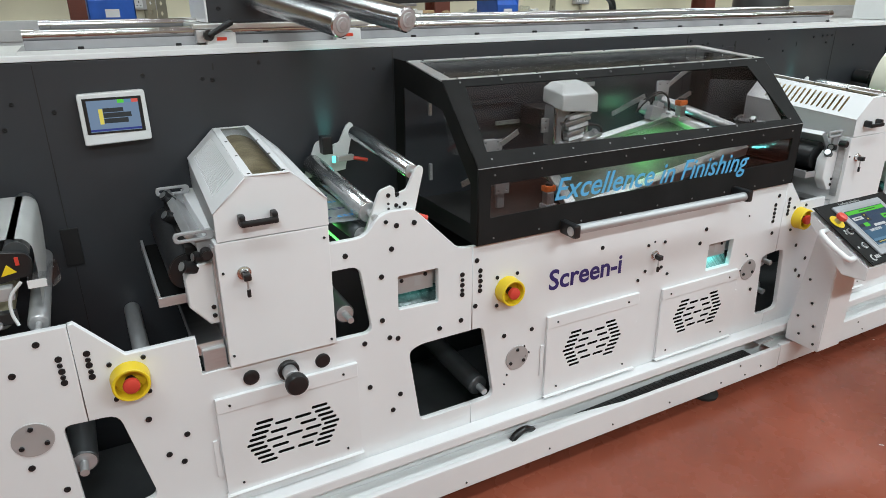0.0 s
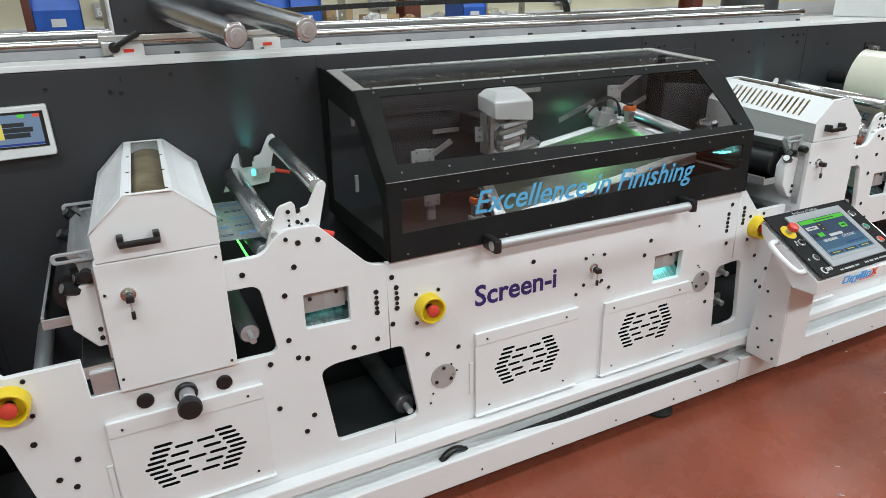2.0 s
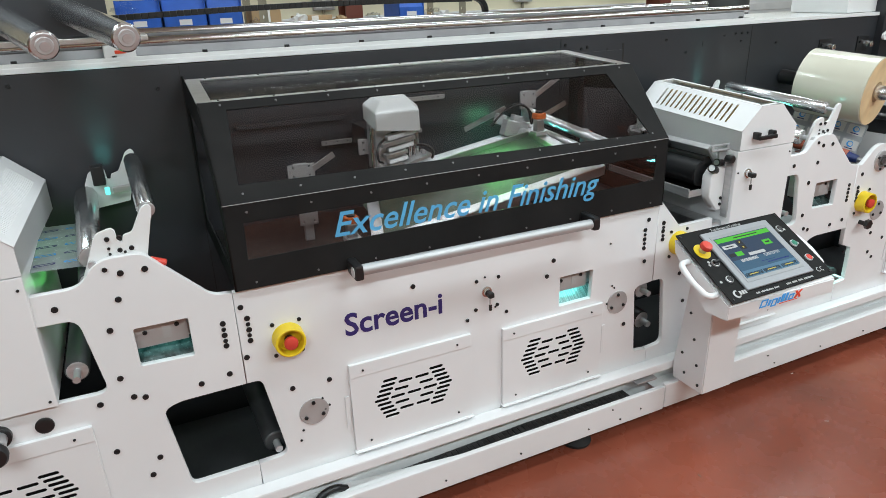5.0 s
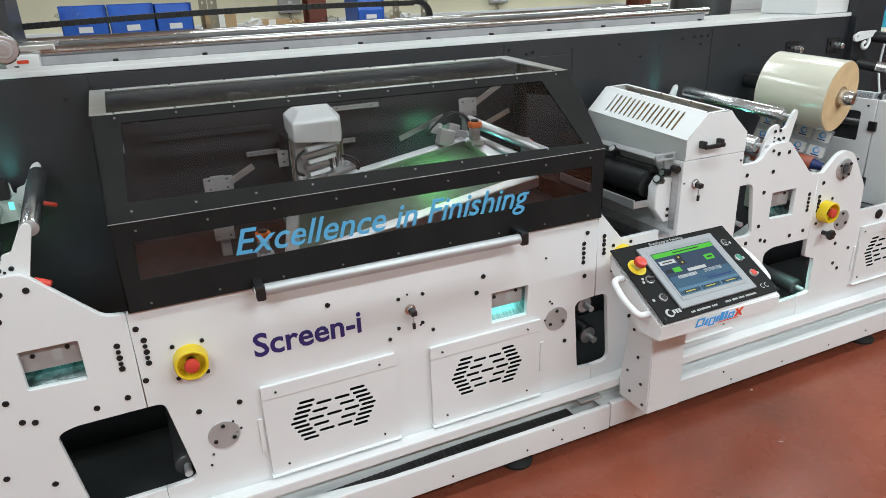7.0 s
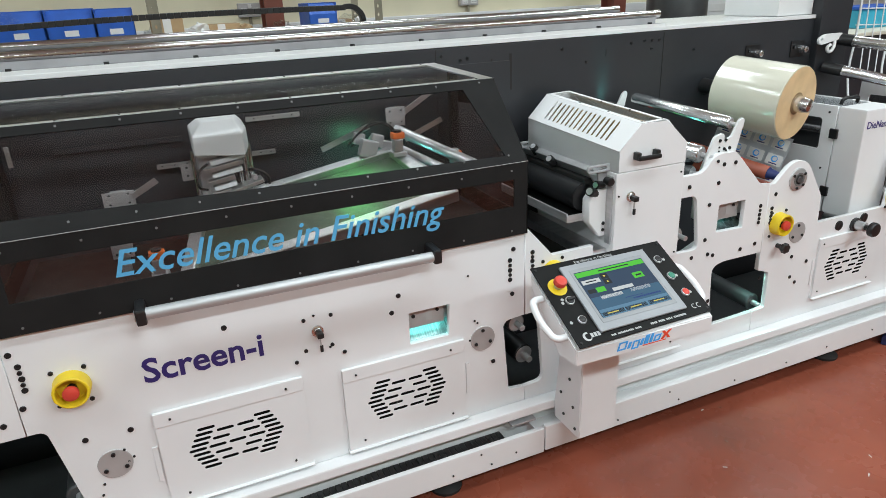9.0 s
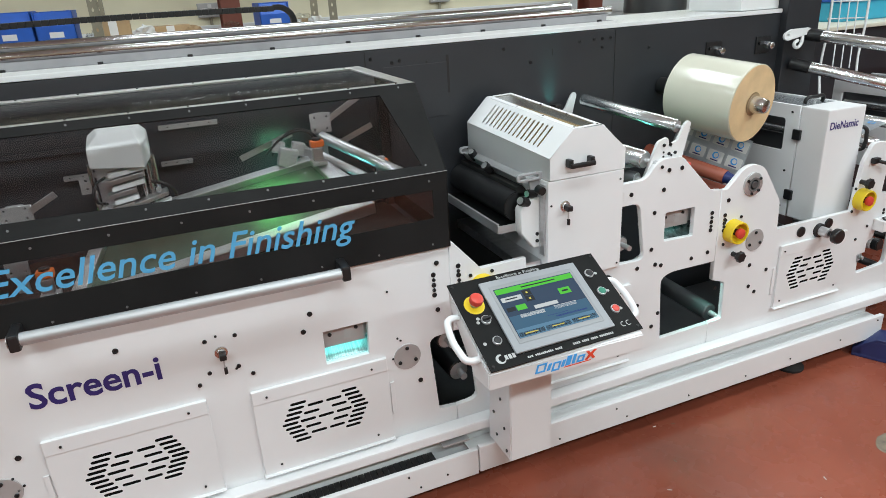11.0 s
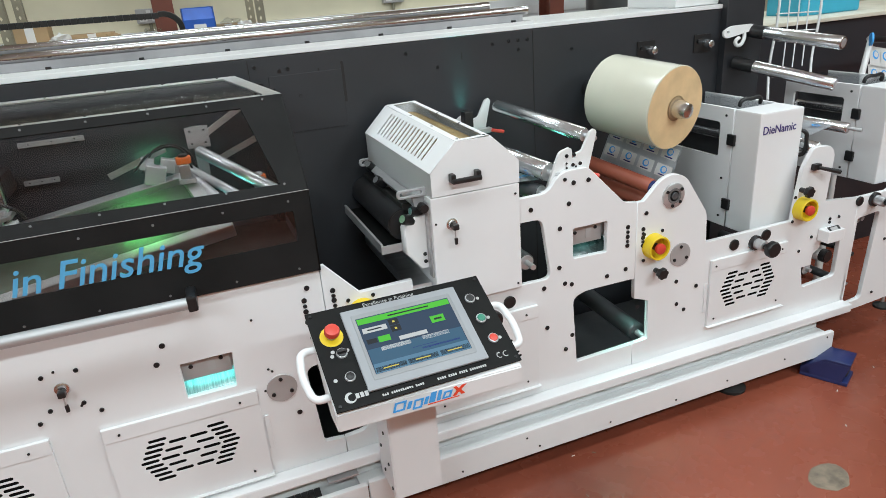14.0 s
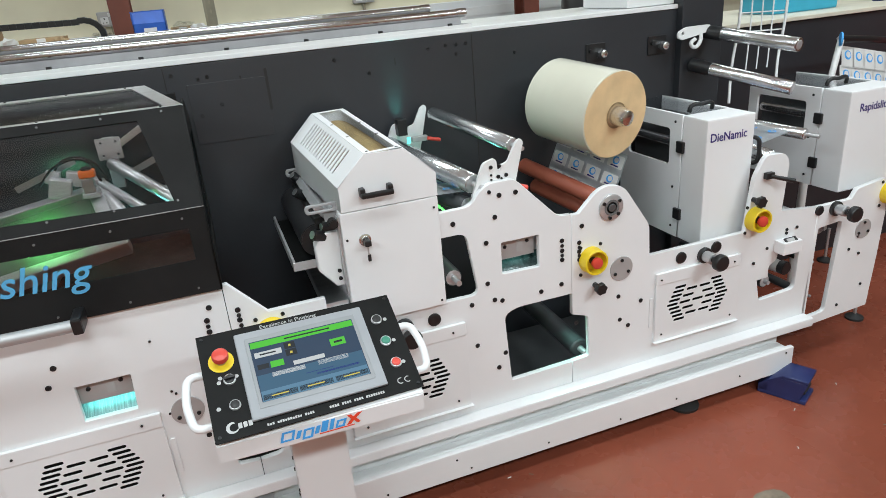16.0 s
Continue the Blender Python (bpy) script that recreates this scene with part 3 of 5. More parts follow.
    part("roller_rim", cyl((-.742, .008, 1.131), (-.742, .0285, 1.131), .082, seg=48, bevel=.002), STEEL, u, smooth=True)
    # carry handle
    part("carry_handle", box(-.832, -.736, -.050, -.038, 1.103, 1.120, .006), BLACK, u, "black plastic carry handle")
    for hx in (-.825, -.743):
        part("handle_foot", box(hx - .008, hx + .008, -.042, -.0138, 1.104, 1.132, .005), BLACK, u, "black plastic handle foot")
    part("hinge_strip", box(-.902, -.8965, .0, .03, .80, 1.05, .001), STEEL, u)
    bolts(u, [(-.884, .98), (-.884, .74), (-.612, .72), (-.612, 1.03)], TINY, -.014)
    # inking side to the left of the cabinet
    oct_ = [(-.972, .885), (-.972, .965), (-.945, 1.000), (-.900, 1.000), (-.900, .825), (-.925, .825)]
    link("end_cover", sheet(oct_, [], .045, .004, Matrix.Translation((0, .03, 0))), WHITE, u, "white angular end cover")
    bolts(u, [(-.912, .875), (-.912, .85)], MID, .03)
    part("ink_tray", box(-1.035, -.90, .08, .54, .885, .900, .003), PITCH, u, "black tray bottom")
    part("tray_rim", box(-1.041, -1.033, .07, .545, .885, .918, .002), STEEL, u)
    part("tray_end", box(-1.041, -.93, .066, .072, .885, .912, .002), STEEL, u)
    part("ink_roller", cyl((-.952, .09, .962), (-.952, .545, .962), .052, seg=32, bevel=.003), BLACK, u, "black ink roller", True)
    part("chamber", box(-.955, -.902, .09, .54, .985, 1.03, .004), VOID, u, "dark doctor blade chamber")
    part("blade_bar", add_box(bmesh.new(), -.012, .012, .08, .54, -.045, .045, .003, Matrix.Translation((-.918, 0, 1.035)) @ Matrix.Rotation(radians(-38), 4, "Y")), STEEL, u)
    for hy, hx in ((.03, -.915), (.50, -.905)):
        ring = rounded([(hx - .070, 1.062), (hx + .03, 1.062), (hx + .03, 1.090), (hx - .070, 1.090)], .0138, 6)
        inner = slot(hx - .025, 1.076, .070, .012)
        link("latch_lever", sheet(ring, [inner], .010, .002, Matrix.Translation((0, hy, 0))), BEDGREY, u, "slotted pale latch lever")
        web = rounded([(hx - .02, 1.063), (hx + .03, 1.063), (hx + .02, .955), (hx - .005, .965)], .006)
        link("lever_web", sheet(web, [], .010, .001, Matrix.Translation((0, hy + .0105, 0))), BEDGREY, u)
    for (kx, ky, kz), (ax, ay, az), r in (((-.905, .05, 1.012), (-.9, -.25, .15), .013), ((-.940, .045, .985), (-.7, -.3, .35), .015), ((-.945, .30, 1.04), (-.6, -.2, .5), .015), ((-.935, .44, 1.055), (-.5, -.2, .6), .014)):
        d = Vector((ax, ay, az)).normalized()
        p = Vector((kx, ky, kz))
        part("clamp_knob", cyl(p, p + d * .042, r * 1.12, seg=20, bevel=.003), BLACK, u, "black clamp knob with a silver cap", True)
        part("knob_cap", cyl(p + d * .0422, p + d * .0432, r * .80, seg=20), ALU, u, "pale cap")
        part("knob_stem", cyl(p - d * .035, p, r * .45, seg=12), STEEL, u)
    part("side_knob", cyl((-.915, .020, 1.035), (-.915, -.012, 1.035), .014, seg=24, bevel=.002), BLACK, u, "black round knob", True)
    part("slide_rail", box(-.975, -.90, .02, .56, .745, .780, .003), ALU, u, "grey aluminium slide")
    part("slide_block", box(-.960, -.9, .005, .06, .700, .765, .003), STEEL, u)
    part("slide_post", box(-.945, -.93, .01, .03, .66, .70, .002), STEEL, u)
    return u


print_unit(0, ANILOX2, "white louvred flexo print unit with worn grey roller", .030, .585, .020, 24, .0185, .0072)
print_unit(SHIFT, ANILOX, "white louvred flexo print unit with brass roller", -.050, .515, .045, 15, .0245, .0095)
key_lock(-.832, .972, -.0142)
key_lock(-.832 + SHIFT, .972, -.0142)


# ---- idler rollers above each station ----
def roller(name, a, b, r, mat, parent, cap=STEEL, pin=0.03, label=""):
    a, b = Vector(a), Vector(b)
    d = (b - a).normalized()
    L = (b - a).length
    ob = part(name, lathe([(0, r * .9), (.004, r), (L - .004, r), (L, r * .9)], a, b, 36), mat, parent, label, smooth=True)
    part("end_ring", lathe([(-.0015, r * .80), (-.0005, r * .88), (.002, r * .88)], a, b, 30), cap, parent)
    part("axle", lathe([(-pin, r * .32), (.01, r * .32)], a, b, 16), STEEL, parent, smooth=True)
    return ob


BRACKET = [(-.482, 1.003), (-.430, 1.126, .012), (-.392, 1.136, .008), (-.384, 1.128, .004), (-.381, 1.098, .004), (-.372, 1.096, .004), (-.368, 1.112, .004), (-.346, 1.118, .006), (-.316, 1.176, .007), (-.299, 1.185, .007), (-.290, 1.173, .007), (-.328, 1.02)]


def web_guide(dx, skew, label, lift):
    g = thing("roller_bracket", label, "roller stand", (dx, 0, 0), "idler roller stands")
    link("front_bracket", sheet(rounded(BRACKET), [], .012, .001, Matrix.Translation((0, .0205, 0))), WHITE2, g)
    bolts(g, [(-.405, 1.11), (-.377, 1.11), (-.381, 1.077), (-.354, 1.078)], MID, .0203)
    bolts(g, [(-.405, 1.085), (-.405, 1.07), (-.37, 1.07)], TINY, .0203)
    off = Matrix.Translation((skew * .5, .535, lift))
    link("rear_bracket", sheet(rounded(BRACKET), [], .010, .001, off), WHITE2, g)
    roller("upper_roller", (-.303, .075, 1.155), (-.303 + skew * .42, .50, 1.155 + lift), .024, CHROME, g, STEEL, .05, "chrome idler roller")
    roller("lower_roller", (-.450, .060, 1.055), (-.450 + skew * .5, .53, 1.055 + lift), .033, CHROME, g, STEEL, .05, "chrome idler roller")
    roller("nip_roller", (-.470, .075, .985), (-.470 + skew * .5, .53, .985), .026, GREYROLL, g, STEEL, .05, "small grey nip roller")
    roller("guide_roller", (-.545, .05, .755), (-.545, .55, .755), .030, GREYROLL, g, STEEL, .05, "grey guide roller seen through the opening")
    # sensor clamp on the rear bracket
    sx = skew * .5
    part("sensor_block", box(-.420 + sx, -.385 + sx, .49, .53, 1.09 + lift, 1.15 + lift, .003), BLACK, g, "black sensor block")
    part("sensor_lamp", box(-.392 + sx, -.378 + sx, .485, .489, 1.060 + lift, 1.084 + lift, .002), TEAL, g, "glowing teal sensor window")
    part("toggle_clamp", box(-.37 + sx, -.31 + sx, .49, .51, 1.06 + lift, 1.08 + lift, .003), STEEL, g)
    part("clamp_grip", cyl((-.312 + sx, .495, 1.068 + lift), (-.268 + sx, .47, 1.06 + lift), .007, seg=12, bevel=.002), RED, g, "red clamp grip", True)
    part("clamp_grip", cyl((-.318, .03, 1.035), (-.280, .02, 1.022), .0085, seg=12, bevel=.002), RED, g, "red clamp grip", True)
    # printed web between unit and rollers
    bm = bmesh.new()
    vs = [bm.verts.new(p) for p in ((-.60, .10, 1.03), (-.45, .10, 1.022), (-.45 + skew * .4, .48, 1.03), (-.60 + skew * .4, .48, 1.035))]
    bm.faces.new(vs)
    bmesh.ops.solidify(bm, geom=bm.faces[:], thickness=.0006)
    web = part("printed_web", bm, LABELWEB, g, "silvery printed label web")
    for k in range(5):
        y = .13 + k * .075
        for q in range(2):
            me = sheet(rounded([(-.026, -.007), (.026, -.007), (.026, .007), (-.026, .007)], .007, 5), [rounded([(-.020, -.0045), (.020, -.0045), (.020, .0045), (-.020, .0045)], .0045, 4)], .0006, .0001)
            ob = link("print_mark", me, BLUEINK if (k + q) % 2 else PURPLE, g, "blue oval print mark")
            ob.matrix_basis = pose(-.565 + q * .07 + skew * (y - .1), y, 1.0345, -90, 0, 0)
    # lower web and dark roller seen in the openings
    part("green_strip", box(-.500, -.494, .10, .55, .925, .930, .001), GREENGLOW, g, "green lamp strip")
    return g


web_guide(0, -.03, "white brackets with chrome idler rollers over a printing station", 0.045)
web_guide(SHIFT, -.27, "white brackets with chrome idler rollers and teal sensor light", 0.055)
for dx in (0, SHIFT):
    r = thing("draw_roller", "dark grey draw roller inside the machine frame", "roller", (dx, 0, 0), "draw rollers")
    roller("roller_body", (-.068, .06, .350), (-.078, .57, .375), .036, GREYROLL, r, GREYROLL, .04)
    bm = bmesh.new()
    vs = [bm.verts.new(p) for p in ((-.36, .06, .57), (-.22, .06, .63), (-.22, .24, .63), (-.36, .24, .57))]
    bm.faces.new(vs)
    w = part("film_web", bm, LABELWEB, r, "shiny printed film web")
r = thing("draw_roller", "grey roller behind the lower opening", "roller", (-1.15, 0, 0), "draw rollers")
roller("roller_body", (-.135, .05, .50), (-.135, .57, .56), .035, GREYROLL, r, STEEL, .04)
r = thing("steel_roller", "steel roller with pale core behind the white plate", "roller", (-1.15, 0, 0))
roller("roller_body", (.052, .14, .662), (.050, .578, .678), .024, STEEL, r, GREYROLL, .02)
r = thing("draw_roller", "dark roller behind the narrow opening", "roller", (1.38, 0, 0), "draw rollers")
roller("roller_body", (.0, .05, .55), (-.03, .57, .58), .035, GREYROLL, r, STEEL, .04)
roller("roller_body", (.06, .10, .38), (.03, .57, .42), .040, BLACK, r, STEEL, .04)
# the well's shade is put into the grey of this sheet
tagged(part("machine_well", box(-2.6, 3.58, .05, .57, .171, .176, 0), GREYROLL), "dark grey sheet for the shaded well under the rollers", "drip tray", kind="structure")
for dx, colour, power, z in ((-.46, (0.15, 1.0, 0.2), .10, .93), (SHIFT - .46, (0.2, 1.0, 0.85), .16, .93)):
    area_lamp("uv_leak_lamp", pose(dx, .30, z, 180, 0, 0), .25, .03, power, colour)
for dx, dz, pw in ((-.324, .755, .012), (1.027, .607, .055), (SHIFT - .324, .755, .010)):
    area_lamp("uv_leak_lamp", pose(dx, .050, dz + .038, 0, 0, 0), .14, .03, pw, (0.2, 1.0, 0.92))
area_lamp("uv_leak_lamp", pose(SHIFT - .11, .10, .650, -20, 0, 0), .10, .03, .22, (0.35, 1.0, 0.85)).data.spread = radians(70)
for dx, dz in ((-.395, 1.20), (SHIFT - .395 - .135, 1.22)):
    area_lamp("sensor_spill_lamp", pose(dx, .560, dz - .06, 176, 0, 0), .035, .012, .055, (0.2, 1.0, 0.9)).data.spread = radians(40)


# ---- glazed black hood over the screen station ----
def hood():
    h = thing("guard_hood", "black framed guard hood, smoked acrylic panes, ceiling sheen painted on top rim", "guard hood", (0, 0, 0))
    x0, x1 = -.126, 1.388
    low, belt, top, rear = (-.012, .9125), (-.012, 1.157), (.213, 1.393), (.470, 1.432)

    def frame_panel(name, a, b, holes, mat, xa=x0, xb=x1, xc=None, xd=None, th=.006):
        d = Vector((0, b[0] - a[0], b[1] - a[1]))
        L = d.length
        ey = d.normalized()
        n = Vector((1, 0, 0)).cross(ey)
        m = Matrix(((1, 0, 0, 0), (0, -n.y, ey.y, a[0]), (0, -n.z, ey.z, a[1]), (0, 0, 0, 1)))
        out = [(xa, 0), (xb, 0), (xd if xd is not None else xb, L), (xc if xc is not None else xa, L)]
        ob = link(name, sheet(out, holes, th, .001, m), mat, h)
        return m, L

    m, L = frame_panel("front_frame", low, belt, [[(-.080, .085), (1.338, .100), (1.338, .190), (-.078, .190)]], BLACKF)
    link("front_pane", sheet([(-.079, .086), (1.337, .101), (1.337, .189), (-.077, .189)], [], .003, .0002, m @ Matrix.Translation((0, .0015, 0))), PANE, h, "smoked acrylic pane").visible_shadow = False
    m2, L2 = frame_panel("slanted_frame", belt, top, [[(-.072, .056), (1.318, .030), (1.262, L and .292), (-.052, .296)]], BLACKF)
    link("slanted_pane", sheet([(-.071, .057), (1.317, .031), (1.261, .291), (-.051, .295)], [], .003, .0002, m2 @ Matrix.Translation((0, .0015, 0))), PANE, h, "smoked acrylic pane").visible_shadow = False
    # black top frame coloured pale aluminium for the sheen of ceiling light
    m3, L3 = frame_panel("top_frame", top, rear, [[(-.085, .018), (1.335, .016), (1.245, .238), (-.085, .242)]], ALU, x0, x1, x0, x1 - .105)
    link("top_pane", sheet([(-.084, .019), (1.334, .017), (1.244, .237), (-.084, .241)], [], .003, .0002, m3 @ Matrix.Translation((0, .0015, 0))), PANE, h, "smoked acrylic pane").visible_shadow = False
    for m_, L_, n_, off in ((m, L, 9, .018), (m, L, 9, .22), (m2, L2, 10, .028), (m2, L2, 10, .312), (m3, L3, 10, .008), (m3, L3, 9, .250)):
        for k in range(n_):
            x = x0 + .06 + k * (x1 - x0 - .12 - (.1 if off > .24 and m_ is m3 else 0)) / (n_ - 1)
            p = m_ @ Vector((x, 0, off))
            q = m_ @ Vector((x, -.0025, off))
            part("screw", cyl(p, q, .0032, seg=10), BOLT if m_ is m3 else DULL, h)
    for sx, nm in ((x0, "left_end"), (x1 - .006, "right_end")):
        prof = [low, belt, top, (.470, 1.430), (.575, 1.432), (.575, .9125)]
        if nm == "right_end":
            prof = [low, belt, (.205, 1.385), (.33, 1.395), (.575, 1.31), (.575, .9125)]
        hole = [(.03, .975), (.03, 1.10), (.21, 1.30), (.50, 1.34 if nm == "left_end" else 1.28), (.50, .975)]
        mm = Matrix(((0, 1, 0, sx), (1, 0, 0, 0), (0, 0, 1, 0), (0, 0, 0, 1)))
        link(nm, sheet(prof, [hole], .006, .001, mm), BLACKF, h)
        link(nm.replace("end", "pane"), sheet(hole, [], .003, .0002, mm @ Matrix.Translation((0, .0015, 0))), PANE, h, "smoked acrylic pane").visible_shadow = False
    part("belt_seam", box(x0, x1, -.0130, -.011, 1.1558, 1.1574, .0003), GREYDISC, h, "fine bright seam between the panels")
    part("rear_post", box(1.335, 1.365, .45, .475, .93, 1.40, .002), BLACKF, h)
    for z in (1.02, 1.25):
        part("hinge", box(x0 + .05, x0 + .062, .40, .41, z, z + .06, .002), STEEL, h)
    # long lift bar
    bar = part("lift_bar", lathe([(0, .0165), (.812, .0165)], (.218, -.072, .928), (1.218, -.072, .922), 28), SATIN, h, "satin aluminium lift bar", smooth=True)
    for bx in (.205, 1.032):
        part("bar_mount", add_box(bmesh.new(), bx - .013, bx + .013, -.092, -.012, .903, .948, .007), BLACK, h, "black bar mount")
    part("bar_cap", cyl((.1915, -.072, .926), (.190, -.072, .926), .016, seg=24), ALU, h, "round silver cap")
    return h


hd = hood()
hl = thing("hood_lettering", "sky blue slanted lettering on the acrylic pane of the hood", "lettering")
hl.matrix_basis = pose(.158, -.0140, 1.0195, 0, 0, 0) @ Matrix.Rotation(radians(.8), 4, "Y") @ FRONT
said = ""
for word in ("Excellence", "in", "Finishing"):
    said = (said + " " + word).strip()
    me, whole = (lettering(q, .104, .0006, .30, squeeze=.985, fat=.0008) for q in (word, said))
    shift = max(v.co.x for v in whole.vertices) - max(v.co.x for v in me.vertices)
    link("word", me, SKYBLUE, hl).location = (shift, 0, 0)

# screen unit inside
tagged(part("screen_bed", box(-.10, 1.37, .03, .57, .895, .905, .001), VOID), "dark bed plate inside the hood", "bed plate", kind="structure")
sf = thing("printing_screen", "tilted silver screen printing frame lit green", "printing screen", (.735, .26, 1.045))
sf.rotation_euler = (radians(17), radians(-9.0), 0)
part("front_bar", box(-.44, .44, -.205, -.165, -.02, .02, .004), ALU, sf)
part("rear_bar", box(-.30, .34, .13, .165, -.02, .02, .004), ALU, sf)
part("left_bar", add_box(bmesh.new(), -.02, .02, -.17, .15, -.018, .018, .004, Matrix.Translation((-.36, 0, 0)) @ Matrix.Rotation(radians(-18), 4, "Z")), ALU, sf)
part("right_bar", add_box(bmesh.new(), -.02, .02, -.17, .15, -.018, .018, .004, Matrix.Translation((.38, 0, 0)) @ Matrix.Rotation(radians(10), 4, "Z")), ALU, sf)
# mesh colour carries some of the green lamp light
part("mesh", box(-.38, .36, -.165, .13, -.004, -.001, 0), material("green_lit_screen_mesh", (.07, .10, .075), .35, 0.2, vary=.15), sf, "fine printing mesh with green light in its colour")
ph = thing("squeegee_unit", "white squeegee unit with steel clamps on a slide", "squeegee unit", (.50, .325, 1.10))
hv = [(-.090, -.035, .140), (.070, -.060, .128), (.092, -.010, .150), (.092, .090, .160), (-.090, .090, .165),
      (-.088, -.030, .205), (.072, -.055, .205), (.092, .0, .215), (.092, .090, .225), (-.090, .090, .225),
      (-.050, .015, .243), (.055, .005, .246), (.070, .080, .250), (-.060, .080, .248)]
bm = bmesh.new()
vs = [bm.verts.new(p) for p in hv]
bmesh.ops.convex_hull(bm, input=vs)
bmesh.ops.scale(bm, vec=(.90, 1, .88), space=Matrix.Translation((.01, 0, -.14)), verts=bm.verts[:])
bmesh.ops.dissolve_limit(bm, angle_limit=radians(3), verts=bm.verts[:], edges=bm.edges[:])
bmesh.ops.bevel(bm, geom=bm.edges[:], offset=.003, segments=1, affect="EDGES")
part("head_cover", bm, WHITE2, ph, "white faceted head cover")
part("body", box(-.075, -.015, .005, .085, .0, .150, .004), STEEL, ph)
part("gearbox", box(-.01, .06, .03, .085, .01, .140, .004), GREYROLL, ph, "dark gearbox")
lean = Matrix.Rotation(radians(-9), 4, "Y")
for k, (cx_, w_, y_) in enumerate(((.010, .052, -.030), (-.004, .060, -.034), (.006, .046, -.026), (-.014, .040, -.036), (-.006, .034, -.030), (-.018, .030, -.026))):
    part("clamp", add_box(bmesh.new(), -w_, w_, y_, .0, -.0068, .0068, .0015, Matrix.Translation((cx_, 0, .118 - k * .0205)) @ lean), ALU if k % 2 else WHITE2, ph, "light metal clamp block")
for px_, py_, r_ in ((.066, .010, .008), (.082, .026, .010), (.048, .0, .006), (-.086, .0, .007)):
    part("guide_rod", cyl((px_, py_, -.005), (px_, py_, .150), r_, seg=16), CHROME, ph, smooth=True)
for px_, pz_ in ((-.07, .018), (.04, .004), (.085, .052)):
    part("set_screw", cyl((px_, -.035, pz_), (px_, -.015, pz_), .008, seg=14, bevel=.0015), STEEL, ph, smooth=True)
part("squeegee", add_box(bmesh.new(), -.085, .010, -.040, .02, -.008, .008, .003, Matrix.Translation((-.005, 0, .0))), ALU, ph)
part("doctor_blade", add_box(bmesh.new(), -.045, .055, -.045, .015, -.006, .006, .002, Matrix.Translation((.055, 0, .028)) @ Matrix.Rotation(radians(-14), 4, "Y")), ALU, ph, "tilted metal blade holder")
part("blade_edge", add_box(bmesh.new(), -.048, .058, -.046, -.010, -.004, .004, .001, Matrix.Translation((.058, 0, .006)) @ Matrix.Rotation(radians(-14), 4, "Y")), WHITE2, ph)
link("hose", tube([(.07, -.01, .075), (.10, -.03, .07), (.125, -.02, .045), (.13, .0, .02)], .005), BLACK, ph, "black air hose", True)
link("hose", tube([(-.06, -.02, .03), (-.085, -.045, .05), (-.08, -.04, .09), (-.05, -.02, .11)], .004), BLACK, ph, "black air hose", True)
link("side_plate", sheet([(-.125, .055), (-.092, .055), (-.092, .105), (-.125, .110)], [circle(-.108, .07, .004, 10), circle(-.108, .095, .004, 10)], .006, .0008, Matrix.Translation((0, .03, 0))), STEEL, ph)
part("slide_mount", box(-.08, .08, .091, .235, .06, .13, .003), BLACK, ph)
for a, b in (((.614, 1.278), (.80, 1.296)), ((.600, 1.160), (.70, 1.176)), ((.307, 1.155), (.42, 1.171)), ((.02, 1.245), (.40, 1.255))):
    s = thing("slide_bar", "flat pale steel slide bar with holes", "slide bar", ((a[0] + b[0]) / 2, .565, (a[1] + b[1]) / 2), "slide bars")
    w_ = (b[0] - a[0]) / 2
    link("bar", sheet([(-w_, -.008), (w_, -.008), (w_, .008), (-w_, .008)], [circle(q * w_ * .7, 0, .003, 10) for q in (-1, 0, 1)], .008, .0006), STEEL if w_ < .12 else DARK, s)
for px, pz, py, pw, phh in ((.185, 1.115, .40, .045, .024), (1.135, 1.25, .50, .036, .034), (.17, .99, .30, .03, .03)):
    s = thing("mount_plate", "pale steel mounting plate with bolt holes", "mounting plate", (px, py, pz), "mounting plates")
    link("plate", sheet([(-pw, -phh), (pw, -phh), (pw, phh), (-pw, phh)], [circle(u * pw * .6, v * phh * .6, .004, 10) for u in (-1, 1) for v in (-1, 1)], .008, .0008), STEEL, s)
    part("post", box(-pw * .5, pw * .5, .0085, .025, -.13, phh, .002), STEEL, s)
for a, b in (((.849, .50, 1.164), (1.03, .50, 1.228)), ((1.16, .50, 1.255), (1.29, .52, 1.33)), ((1.17, .50, 1.16), (1.32, .52, 1.22)), ((.225, .40, 1.12), (.30, .40, 1.16)), ((-.06, .2, 1.05), (.06, .2, 1.09))):
    d = Vector(b) - Vector(a)
    s = part("link_arm", add_box(bmesh.new(), -d.length / 2, d.length / 2, -.003, .003, -.010, .010, .001, Matrix.Translation((Vector(a) + Vector(b)) / 2) @ Matrix.Rotation(-math.atan2(d.z, d.x), 4, "Y")), ALU)
    tagged(s, "pale flat steel link arm inside the hood", "link arm", "link arms")
for p in ((1.080, .34, 1.205), (1.290, .33, 1.115), (.265, .15, .995)):
    s = thing("clamp_lever", "orange plastic clamp knob on a steel stud", "clamp knob", p, "orange clamp knobs")
    part("knob", add_box(bmesh.new(), -.022, .022, -.016, .016, .0, .022, .005), ORANGE, s)
    part("knob_cap", lathe([(.022, .014), (.028, .014), (.030, .011)], (0, 0, 0), (0, 0, 1), 20), STEEL if p[0] > 1.2 else BLACK, s, smooth=True)
    part("valve_body", box(-.018, .014, -.016, .012, -.044, -.001, .003), ALU, s, "pale metal valve body")
    part("stud", cyl((0, 0, -.045), (0, 0, 0), .007, seg=12), STEEL, s)
    part("base", box(-.025, .025, -.02, .02, -.06, -.045, .003), STEEL, s)
